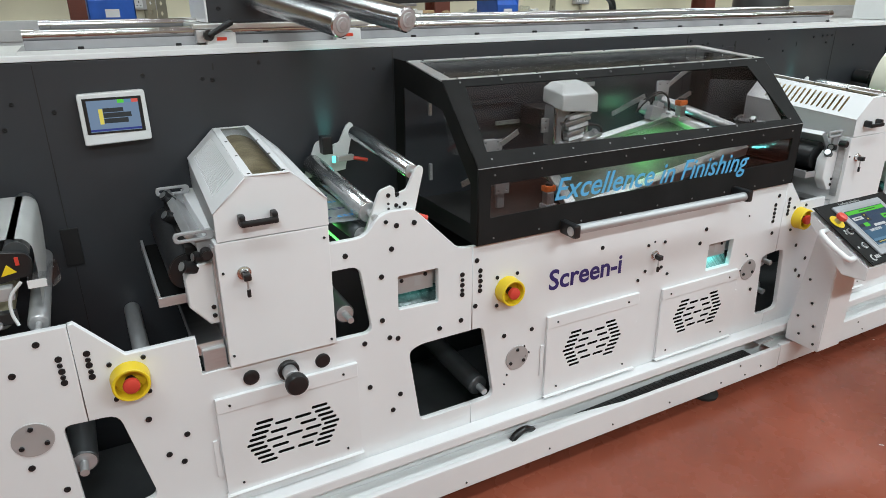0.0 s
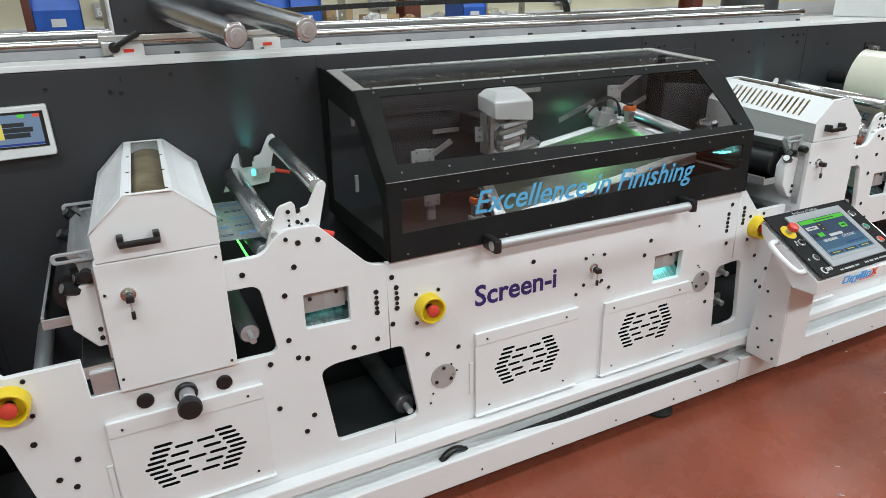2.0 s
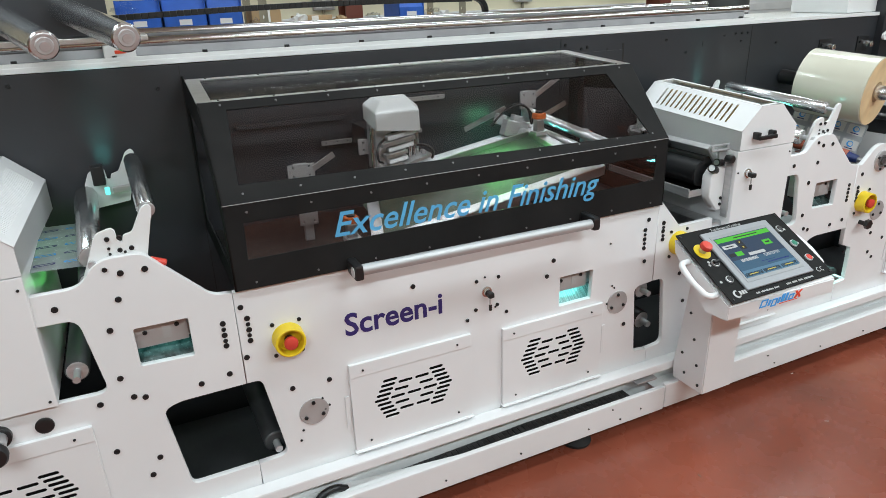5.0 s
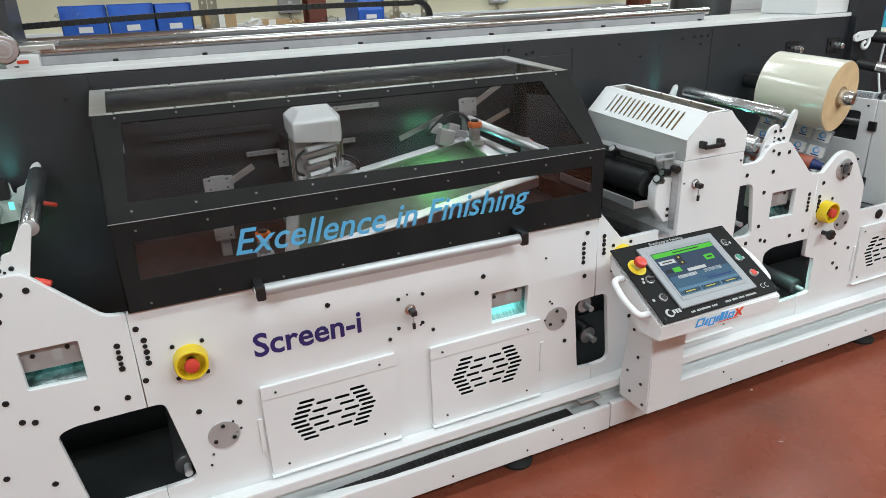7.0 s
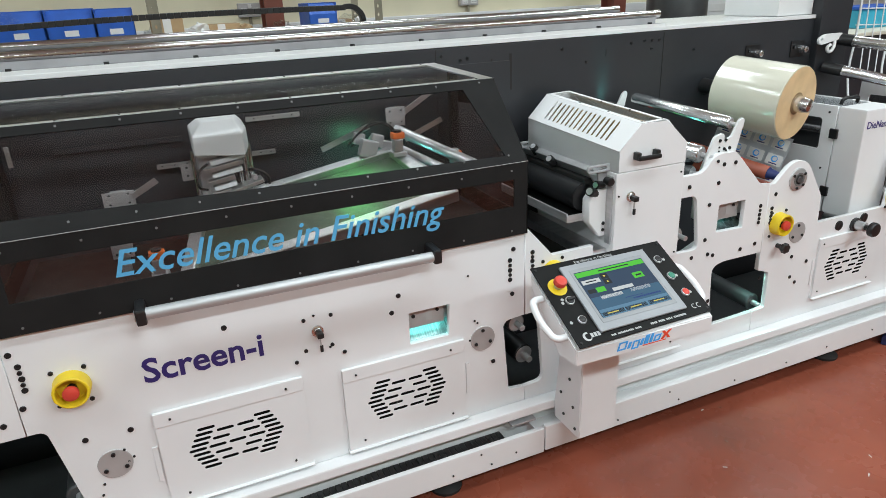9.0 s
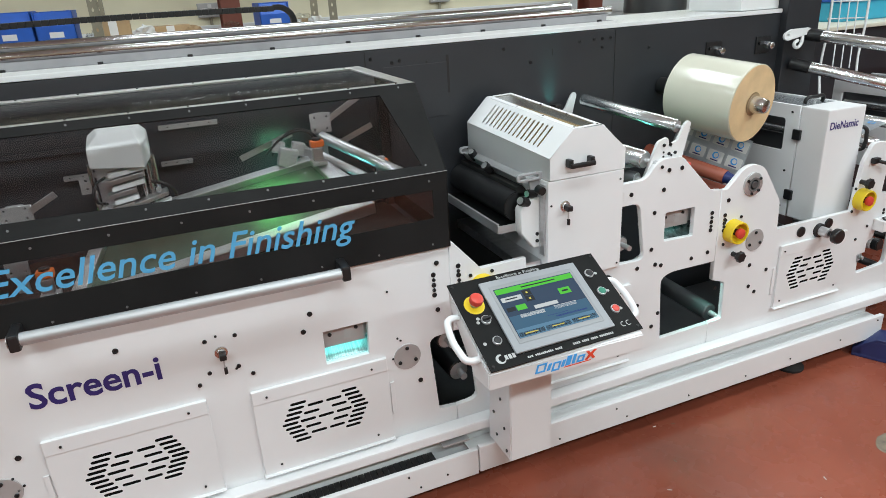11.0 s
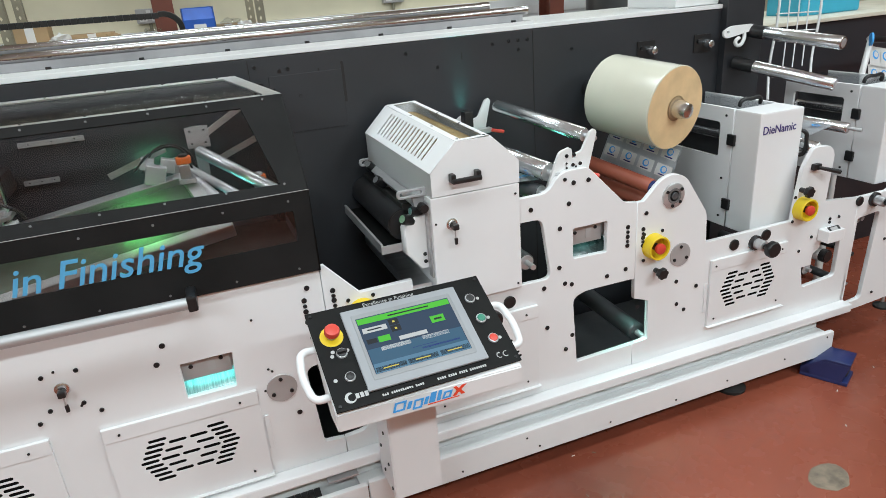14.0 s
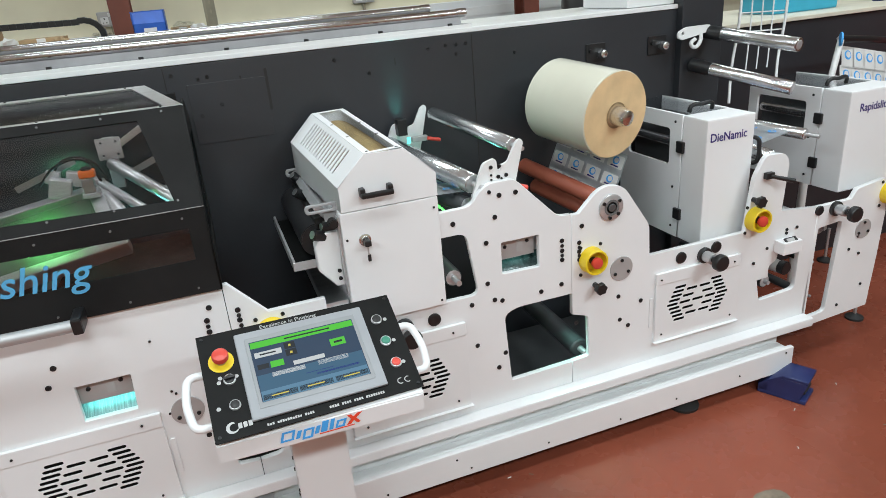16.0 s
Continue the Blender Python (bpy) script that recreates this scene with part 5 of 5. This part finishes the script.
bm.faces.new([bm.verts.new(p) for p in (a, b, b + sk, a + sk)])
bmesh.ops.solidify(bm, geom=bm.faces[:], thickness=.0008)
part("web", bm, LABELWEB, wb)
un, vn = sk.normalized(), (b - a).normalized()
nn = un.cross(vn).normalized()
for i in range(4):
    for j in range(3):
        c0 = a + sk * ((i + .5) / 4) + (b - a) * ((j + .5) / 3)
        for s_ in (-1,):
            m = Matrix(((un.x * s_, -nn.x * s_, vn.x, c0.x + nn.x * s_ * .0015), (un.y * s_, -nn.y * s_, vn.y, c0.y + nn.y * s_ * .0015), (un.z * s_, -nn.z * s_, vn.z, c0.z + nn.z * s_ * .0015), (0, 0, 0, 1)))
            lb = link("label", sheet(rounded([(-.036, -.024), (.036, -.024), (.036, .024), (-.036, .024)], .005), [], .0006, .0001, m), PAPER, wb, "pale printed label")
            link("label_mark", sheet(circle(0, .004, .015, 18), [circle(.002, .005, .010, 16)], .0006, .0001, m @ Matrix.Translation((0, -.0008, 0))), BLUEINK, lb, "blue ring mark")
            link("label_bar", sheet([(-.018, -.019), (.018, -.019), (.018, -.014), (-.018, -.014)], [], .0006, .0001, m @ Matrix.Translation((0, -.0008, 0))), PURPLE, lb)


def cabinet_box(name, label, x0, x1, y0, y1, z0, z1, words, wx):
    c = thing(name, label, "die cabinet", (0, 0, 0))
    part("front_cover", box(x0, x1, y0, y0 + .13, z0, z1, .006), WHITE, c)
    hole = [rounded([(.20, z1 - z0 - .20), (.46, z1 - z0 - .20), (.46, z1 - z0 - .06), (.20, z1 - z0 - .06)], .015)]
    mm = Matrix(((0, -1, 0, x0 + .012), (1, 0, 0, y0), (0, 0, 1, z0), (0, 0, 0, 1)))
    link("side_plate", sheet([(.134, 0), (y1 - y0, 0), (y1 - y0, z1 - z0), (.134, z1 - z0)], hole, .012, .001, mm), WHITE, c, "white side plate with a window")
    link("side_window", sheet(hole[0], [], .003, .0002, mm @ Matrix.Translation((0, .004, 0))), PANE, c, "dark acrylic window").visible_shadow = False
    link("side_plate", sheet([(.134, 0), (y1 - y0, 0), (y1 - y0, z1 - z0), (.134, z1 - z0)], [], .012, .001, Matrix.Translation((x1 - x0 - .012, 0, 0)) @ mm), WHITE, c)
    link("top_guard", sheet([(x0 + .002, 0), (x1 - .002, 0), (x1 - .002, y1 - y0 - .14), (x0 + .002, y1 - y0 - .14)], [], .004, .0003, Matrix.Translation((0, y0 + .134, z1 - .002)) @ Matrix.Rotation(radians(-90), 4, "X")), CLEAR, c, "clear acrylic top guard").visible_shadow = False
    part("inner_block", box(x0 + .05, x1 - .02, y0 + .2, y1 - .03, z0 + .05, z1 - .05, .003), GREYROLL, c, "dark die cylinder block")
    part("die_cylinder", cyl((x0 + .035, y0 + .19, z1 - .12), (x0 + .035, y1 - .05, z1 - .12), .02, seg=24), CHROME, c, smooth=True)
    for hz in (z0 + .10, z1 - .12):
        part("hinge", box(x0 - .012, x0 + .001, y0 + .112, y0 + .150, hz - .022, hz + .022, .004), BLACK, c, "black plastic hinge")
    hx = x1 + .002
    link("pull_handle", tube([(hx, y0 + .03, z1 - .10), (hx + .02, y0 + .005, z1 - .10), (hx + .026, y0 - .002, z1 - .135), (hx + .026, y0 - .002, z1 - .165), (hx + .02, y0 + .005, z1 - .19), (hx, y0 + .03, z1 - .19)], .008), BLACK, c, "black pull handle", True)
    link("top_handle", tube([(x0 + .05, y0 + .16, z1), (x0 + .055, y0 + .155, z1 + .022), (x0 + .10, y0 + .15, z1 + .026), (x0 + .15, y0 + .155, z1 + .022), (x0 + .155, y0 + .16, z1)], .008), BLACK, c, "black top handle", True)
    for bz in (z0 + .04, z0 + .20, z1 - .03):
        p = Vector((x0 + .012, y0 + .20, bz))
        part("screw", cyl((x0 + .0005, y0 + .17, bz), (x0 - .003, y0 + .17, bz), .005, seg=10), BOLT, c)
    letters_on("cabinet_words", lettering(words, .044, .0005, fat=.0005, squeeze=.92), PURPLE, pose(x0 + wx, y0 - .0008, z1 - .082) @ FRONT, c, "dark violet lettering")
    return c


cabinet_box("die_cabinet", "white die cutting cabinet with hinged cover beside the film reel", 3.085, 3.298, .055, .57, .642, 1.126, "DieNamic", .014)
cabinet_box("slitter_cabinet", "white slitting cabinet with hinged cover at the press end", 3.765, 4.04, .06, .57, 0.733, 1.136, "Rapidslit", .052)
for (ax_, ay_, az_), (bx_, by_, bz_) in (((3.537, .121, 1.331), (3.460, .53, 1.372)), ((3.567, .156, 1.166), (3.385, .56, 1.250))):
    s = thing("rewind_rod", "polished steel rod sticking out from the back plate", "rod", (0, 0, 0), "steel rods")
    part("rod", lathe([(0, .024), (.004, .0265), (.40, .0265)], (ax_, ay_, az_), (bx_, by_, bz_), 28), CHROME, s, smooth=True)
    part("end_ring", lathe([(-.002, .014), (.0, .018), (.003, .018)], (ax_, ay_, az_), (bx_, by_, bz_), 24), STEEL, s)
    part("rear_collar", lathe([(.33, .028), (.42, .028)], (ax_, ay_, az_), (bx_, by_, bz_), 24), BLACK, s)
s = thing("pivot_arm", "white slotted pivot arm on the dark column", "pivot arm", (0, 0, 0))
link("arm", sheet(rounded([(3.30, 1.362), (3.32, 1.352), (3.46, 1.375), (3.46, 1.402), (3.34, 1.402), (3.30, 1.385)], .012), [circle(3.322, 1.378, .007, 12)], .012, .001, Matrix.Translation((0, .50, 0))), WHITE2, s)
link("hook", tube([(3.415, .505, 1.375), (3.41, .50, 1.34), (3.385, .50, 1.318), (3.365, .50, 1.335), (3.385, .50, 1.352)], .008), WHITE2, s, "", True)

# column at the press end
tagged(part("end_column", box(3.352, 3.56, .545, .93, .05, 1.95, .003), DARK), "tall anthracite column at the press end", "column", kind="structure")
tagged(part("column_side_cover", box(3.12, 3.3505, .60, .93, 1.492, 1.95, .003), WHITE2), "white sheet cover on the press end column", "cover", kind="structure")
tagged(part("rear_machine", box(3.60, 6.2, .85, 1.55, .0, 1.33, .004), DARK), "low anthracite machine body behind the slitter", "machine body", kind="structure")
tagged(part("rear_machine_top", box(3.58, 6.25, .83, 1.57, 1.332, 1.352, .004), material("cream_lid", (.74, .70, .58), .45)), "cream top of the rear machine", "machine lid", kind="structure")

# slitter front plate on feet
out = [(3.585, .185), (3.958, .205), (3.972, .43, .05), (3.978, .634), (3.945, .78), (3.80, .76), (3.775, .722, .01), (3.604, .722)]
D = press_plate("white front plate of the slitting station on levelling feet", rounded(out), [rounded([(3.616, .628, .01), (3.742, .640, .02), (3.716, .236, .02), (3.607, .226, .01)])])
bolts(D, [(3.84, .55), (3.90, .32), (3.78, .25), (3.80, .50), (3.86, .47)], MID)
pressure_knob(3.690, .700)
blank_plug(3.606, .706, .020)
cover_disc(3.864, .578, .042)
emergency_stop(3.972, .715)
for fx, fy in ((4.153, 0.184), (4.581, 0.727)):
    f = thing("levelling_foot", "black levelling foot on a threaded steel stem", "levelling foot", (fx, fy, 0), "levelling feet")
    part("pad", lathe([(0, .040), (.010, .040), (.022, .018), (.028, .012)], (0, 0, 0), (0, 0, 1), 24), RUBBER, f, smooth=True)
    part("stem", cyl((0, 0, .028), (0, 0, .20), .008, seg=12), STEEL, f)
s = thing("rewind_shaft", "dark shaft inside the slitter opening", "shaft", (0, 0, 0))
roller("roller_body", (3.67, .06, .30), (3.60, .60, .34), .018, GREYROLL, s, STEEL, .02)
roller("roller_body", (3.66, .06, .46), (3.55, .60, .50), .016, BLACK, s, STEEL, .02)
roller("roller_body", (3.70, .06, .60), (3.66, .40, .62), .032, STEEL, s, STEEL, .02)
s = thing("waste_roller", "steel roller and black knob inside the lower opening", "roller", (0, 0, 0))
roller("roller_body", (3.47, .03, .485), (3.42, .4, .50), .026, STEEL, s, BLACK, .02)
roller("roller_body", (3.42, .05, .425), (3.38, .5, .44), .028, GREYROLL, s, STEEL, .02)
part("hand_knob", cyl((3.475, .0, .487), (3.473, .03, .487), .028, seg=24, bevel=.004), BLACK, s, "black hand knob", True)
s = thing("lock_lever", "black locking lever above the emergency stop", "lever", (3.32, .0, .90))
part("boss", box(-.015, .02, -.02, .0, -.012, .012, .003), BLACK, s)
part("lever", cyl((.0, -.02, .0), (.085, -.05, -.025), .007, .009, seg=14, bevel=.002), BLACK, s, smooth=True)
s = thing("slit_roller", "chrome roller with disc end above the die plate", "roller", (0, 0, 0))
roller("roller_body", (3.365, .03, .955), (3.30, .40, 1.0), .026, CHROME, s, WHITE2, .012)
roller("roller_body", (3.555, .06, 1.005), (3.45, .35, 1.03), .022, CHROME, s, STEEL, .05)
s = thing("printed_strip", "printed web with blue marks running to the slitter", "label web", (0, 0, 0))
bm = bmesh.new()
bm.faces.new([bm.verts.new(p) for p in ((3.36, .10, .985), (3.54, .10, 1.02), (3.46, .34, 1.045), (3.29, .34, 1.02))])
bmesh.ops.solidify(bm, geom=bm.faces[:], thickness=.0008)
part("web", bm, LABELWEB, s)
for i in range(3):
    for j in range(2):
        m = pose(3.40 + j * .07 - i * .022, .14 + i * .075, 1.003 + j * .014 + i * .006, -90 + 4, 0, -18)
        q = link("label_mark", sheet(circle(0, 0, .016, 18), [circle(.002, 0, .010, 14)], .0008, .0001), BLUEINK, s, "blue ring mark")
        q.matrix_basis = m
# wire rack and far label web
wr = thing("wire_rack", "white wire rack standing behind the rods", "wire rack", (0, 0, 0))
for dx_ in (0, .26):
    link("side_wire", tube([(3.72 + dx_, .62, 1.62), (3.70 + dx_, .60, 1.38), (3.66 + dx_, .58, 1.20), (3.585 + dx_, .50, 1.06)], .006), WHITE2, wr, "", True)
for k in range(4):
    link("cross_wire", tube([(3.715 - .005 * k, .615, 1.58 - .08 * k), (3.845 - .005 * k, .615, 1.575 - .08 * k), (3.975 - .005 * k, .615, 1.57 - .08 * k)], .0032, 8), WHITE2, wr, "", True)
for k in range(3):
    link("thin_wire", tube([(3.78 + k * .06, .62, 1.60), (3.765 + k * .06, .60, 1.38), (3.72 + k * .06, .56, 1.18)], .0032, 8), WHITE2, wr, "", True)
fw = thing("slanted_label_web", "slanted web of labels with blue marks on white arms", "label web", (0, 0, 0))
o_, u_, v_ = Vector((4.25, .52, 1.05)), Vector((.36, .0, -.075)), Vector((.062, .06, .165))
bm = bmesh.new()
bm.faces.new([bm.verts.new(p) for p in (o_, o_ + u_, o_ + u_ + v_, o_ + v_)])
bmesh.ops.solidify(bm, geom=bm.faces[:], thickness=.001)
part("web", bm, LABELWEB, fw)
un, vn = u_.normalized(), v_.normalized()
nn = un.cross(vn).normalized()
vn = nn.cross(un)
for i in range(5):
    for j in range(2):
        c0 = o_ + u_ * ((i + .5) / 5) + v_ * ((j + .5) / 2) + nn * .0015
        m = Matrix(((un.x, -nn.x, vn.x, c0.x), (un.y, -nn.y, vn.y, c0.y), (un.z, -nn.z, vn.z, c0.z), (0, 0, 0, 1)))
        lb = link("label", sheet(rounded([(-.042, -.052), (.042, -.052), (.042, .052), (-.042, .052)], .006), [], .0006, .0001, m), PAPER, fw, "pale printed label")
        link("label_mark", sheet(circle(0, .012, .022, 18), [circle(.003, .014, .015, 16)], .0006, .0001, m @ Matrix.Translation((0, -.0008, 0))), BLUEINK, lb, "blue ring mark")
part("arm", cyl((4.13, .48, 1.03), (4.22, .52, 1.26), .014, seg=14), WHITE2, fw, "white support arm", True)
part("stand", cyl((4.14, .55, 0), (4.14, .55, 1.05), .02, seg=14), WHITE2, fw, "white stand post", True)
roller("top_roller", (4.25, .55, 1.262), (4.75, .62, 1.20), .016, BLACK, fw, STEEL, .02)
part("blue_ring", lathe([(0, .030), (.008, .030), (.008, .018)], (4.19, .50, 1.268), (4.24, .46, 1.268), 24), BLUEINK, fw, "light blue ring")

# foot pedal
fp = thing("foot_pedal", "dark blue cast foot pedal with open hood on floor", "foot pedal", (3.42, -.13, 0))
fp.rotation_euler = (0, 0, radians(-62))
fp.scale = (.78, .78, .78)
part("base", box(-.13, .10, -.075, .075, 0, .022, .006), NAVY, fp)
hp = [(-.13, .02), (-.13, .055), (-.02, .135), (.10, .135), (.10, .118), (-.01, .116), (-.08, .060), (-.08, .02)]
link("hood_shell", sheet(hp, [], .15, .004, Matrix.Translation((0, -.075, 0))), NAVY, fp)
for yy in (-.075, .063):
    link("side_wall", sheet([(-.13, .02), (.07, .02), (.10, .118), (-.01, .118), (-.10, .06)], [], .012, .002, Matrix.Translation((0, yy, 0))), NAVY, fp)
part("treadle", add_box(bmesh.new(), -.08, .09, -.058, .058, -.006, .006, .003, Matrix.Translation((0, 0, .045)) @ Matrix.Rotation(radians(-8), 4, "Y")), RUBBER, fp, "ribbed grey treadle")

# cable chain lying in the gutter of the base
gc = thing("gutter_cable_chain", "black cable chain lying in the base gutter", "cable chain", (0, 0, 0))
for k in range(58):
    x = .08 + k * .0208
    t = k / 57
    part("chain_link", add_box(bmesh.new(), -.0100, .0100, -.034, .030, -.012, .012, .002, Matrix.Translation((x, -.034, .118 + .026 * min(1, t * 1.6)))), BLACK, gc)
link("sagging_hose", tube([(.120, -.022, .150), (.080, -.030, .172), (.040, -.038, .170), (.015, -.040, .150)], .013), BLACK, gc, "bent black hose end", True)
tagged(part("gutter_plate", box(1.30, 1.40, -.060, -.002, .200, .206, .001), STEEL), "small steel plate across the base gutter", "plate", kind="structure")
bolts(base, [(-.55, .10), (-.2, .09), (.15, .10), (.45, .10), (.75, .10), (1.05, .10), (1.30, .11), (1.75, .10), (2.05, .10), (2.35, .10), (2.65, .10), (2.9, .11), (3.2, .12), (3.43, .16), (2.0, .15), (1.16, .15), (1.2, .095)], TINY, -.087)
bolts(base, [(1.95, .19), (2.05, .20), (2.35, .195), (2.45, .20), (2.6, .205), (2.95, .21)], TINY, .001)

# ---- background along the wall ----
for px in (-1.05, 1.11, 3.68):
    c = thing("steel_column", "brown painted steel column against the wall", "column", (px, 2.45, 0), "steel columns")
    part("web_plate", box(-.01, .01, .06, .19, 0, 3.9, .001), BROWN, c)
    part("front_flange", box(-.056, .056, .045, .060, 0, 3.9, .002), BROWN, c)
    part("rear_flange", box(-.056, .056, .190, .205, 0, 3.9, .002), BROWN, c)
tagged(part("trunking", box(-9, 13, 2.84, 2.9, 1.36, 1.52, .004), WHITE2), "white cable trunking along the wall", "trunking", kind="structure")
tagged(part("trunking_lid", box(-9, 13, 2.835, 2.8395, 1.41, 1.47, .001), PAPER), "white trunking lid strip", "trunking", kind="structure")
for sx in (-.70, 1.02, 2.6):
    s = thing("wall_socket", "grey double wall socket with white inserts", "socket", (sx, 2.90, 1.61), "wall sockets")
    part("box", box(-.073, .073, -.045, 0, -.043, .043, .006), GREYDISC, s)
    for k in (-.035, .035):
        part("insert", box(k - .022, k + .022, -.047, -.0445, -.03, .012, .002), PAPER, s, "white socket insert")
        part("pin_hole", box(k - .003, k + .003, -.0478, -.0472, -.004, .008, 0), BLACK, s)
        part("pin_hole", box(k - .013, k - .006, -.0478, -.0472, -.022, -.017, 0), BLACK, s)
        part("pin_hole", box(k + .006, k + .013, -.0478, -.0472, -.022, -.017, 0), BLACK, s)
    part("switch", box(-.012, .012, -.049, -.0445, .012, .034, .002), PAPER, s)
    part("conduit", cyl((0, -.02, -.043), (0, -.02, -.10), .01, seg=12), GALV, s)
sh = thing("shelf_rack", "slotted steel shelf rack with a worn wooden board", "shelf rack", (0, 0, 0))
part("board", box(-1.0, 1.62, 1.92, 2.42, 1.485, 1.515, .004), CARD, sh, "worn wooden board")
part("board_edge", box(-1.0, 1.62, 1.912, 1.9195, 1.475, 1.52, .002), CARD, sh)
for px in (-.72, .42, 1.57):
    for yy in (1.93, 2.38):
        link("slotted_post", sheet([(px - .02, 0), (px + .02, 0), (px + .02, 2.6), (px - .02, 2.6)], [slot(px, 1.52 + k * .045, .012, .022) for k in range(14)], .003, .0003, Matrix.Translation((0, yy - .03, 0))), GALV, sh, "slotted steel post")
        part("post_return", box(px + .0205, px + .0235, yy - .03, yy + .01, 0, 2.6, 0), GALV, sh)
for bx, wd, hh in ((-.165, .20, .150), (.045, .205, .150), (.240, .17, .145), (1.27, .155, .125), (-.93, .2, .2)):
    s = thing("storage_bin", "blue plastic storage bin on the shelf board", "storage bin", (bx, 2.05, 1.515), "blue storage bins")
    bm = bmesh.new()
    add_box(bm, -wd / 2, wd / 2, -.10, .14, 0, .006, .001)
    add_box(bm, -wd / 2, wd / 2, -.10, -.095, 0, hh * .55, .001)
    add_box(bm, -wd / 2, wd / 2, .135, .14, 0, hh, .001)
    add_box(bm, -wd / 2, -wd / 2 + .005, -.10, .14, 0, hh, .001)
    add_box(bm, wd / 2 - .005, wd / 2, -.10, .14, 0, hh, .001)
    part("tray", bm, BLUE, s)
    part("front_flap", add_box(bmesh.new(), -wd / 2, wd / 2, -.003, .003, 0, hh * .55, .001, Matrix.Translation((0, -.098, hh * .5)) @ Matrix.Rotation(radians(-35), 4, "X")), BLUE, s)
    part("label_bar", box(-.03, .03, -.1015, -.1005, hh * .18, hh * .36, 0), PAPER, s, "white unreadable label")
random.seed(4)


def crumpled(name, label, p, r, mat, group):
    bm = bmesh.new()
    bmesh.ops.create_icosphere(bm, subdivisions=3, radius=1)
    off = Vector((p[0] * 7, p[1], 3))
    for v in bm.verts:
        k = .75 + .55 * noise.noise(v.co * 2.2 + off) + .18 * noise.noise(v.co * 6 + off)
        v.co = Vector((v.co.x * r * k, v.co.y * r * k * .8, max(0, v.co.z * r * k * .7 + r * .28)))
    s = part(name, bm, mat)
    s.location = p
    return tagged(s, label, "bag", group)


for i, (bx, by, r, mm) in enumerate(((-.22, 2.0, .07, CLEAR), (-.05, 2.02, .06, CLEAR), (.40, 1.98, .05, CLEAR), (1.43, 2.02, .07, CLEAR), (.62, 2.0, .06, PAPER), (1.05, 1.98, .055, CLEAR), (.86, 1.99, .045, CARD), (1.50, 2.0, .05, PAPER))):
    crumpled("plastic_bag", "crumpled clear plastic bag on the shelf" if mm is CLEAR else "crumpled paper wrapping on the shelf", (bx, by, 1.516 if i > 1 else 1.60), r, mm, "crumpled bags")
for bx, wd, hh in ((.48, .16, .10), (.75, .2, .04), (1.42, .12, .03)):
    s = thing("cardboard_box", "plain brown cardboard box on the shelf", "box", (bx, 2.2, 1.515), "cardboard boxes")
    part("carton", box(-wd / 2, wd / 2, -.08, .08, 0, hh, .003), CARD, s)
    part("tape", box(-.02, .02, -.081, -.0802, 0, hh, 0), PAPER, s, "pale tape strip")
# far right clutter
s = thing("turquoise_crate", "turquoise plastic crate on the rear machine", "crate", (4.55, 1.15, 1.352))
part("tray", box(-.22, .22, -.12, .12, 0, .11, .01), material("turquoise_plastic", (.05, .42, .60), .4), s)
part("rim", box(-.235, .235, -.135, .135, .11, .125, .004), BLUE, s, "blue rim")
s = thing("tape_dispenser", "navy tape dispenser with a yellow tape roll", "tape dispenser", (5.25, 1.10, 1.352))
link("body", sheet(rounded([(-.11, 0), (.12, 0), (.14, .07), (.10, .05), (.02, .05), (-.06, .10), (-.11, .06)], .01), [], .05, .004, Matrix.Translation((0, -.025, 0))), NAVY, s)
part("tape_roll", lathe([(0, .05), (.03, .05), (.03, .026), (.0, .026)], (-.045, -.015, .085), (-.045, 1, .085), 28), YELLOW, s, "yellow tape roll")
s = thing("red_cabinet", "red steel cabinet near the far wall", "cabinet", (5.9, .2, 0))
part("carcass", box(0, .8, 0, .6, 0, 1.6, .006), material("red_cabinet_paint", (.42, .03, .03), .4), s)
part("door", box(.02, .39, -.012, -.0005, .05, 1.55, .003), RED, s, "red door")
part("door", box(.41, .78, -.012, -.0005, .05, 1.55, .003), RED, s, "red door")
s = thing("grey_drum", "dark grey machine drum by the wall", "drum", (4.05, 2.3, 0))
part("shell", cyl((0, 0, 0), (0, 0, 1.62), .22, seg=32, bevel=.02), GREYROLL, s, smooth=True)
part("band", cyl((0, 0, 1.40), (0, 0, 1.42), .225, seg=32), STEEL, s)
# marks on the floor
pt = part("floor_patch", lathe([(0.0005, .075), (.0015, .070)], (2.90, -.565, 0), (2.90, -.565, 1), 22), STONE)
for v in pt.data.vertices:
    v.co.x += .02 * noise.noise(v.co * 14)
    v.co.y = -.565 + (v.co.y + .565) * .85 + .018 * noise.noise(v.co * 17)
tagged(pt, "rough grey repair patch in the red floor", "floor patch", kind="structure")
for k in range(26):
    fx, fy = 1.2 + random.random() * 2.6, -.95 + random.random() * .9
    fl = part("paint_fleck", box(-.006 - random.random() * .006, .006, -.002, .002, .0002, .0012, 0), PAPER if k % 3 else STONE)
    fl.location, fl.rotation_euler = (fx, fy, 0), (0, 0, random.random() * 3)
    tagged(fl, "tiny pale fleck on the red floor", "fleck", "floor flecks")
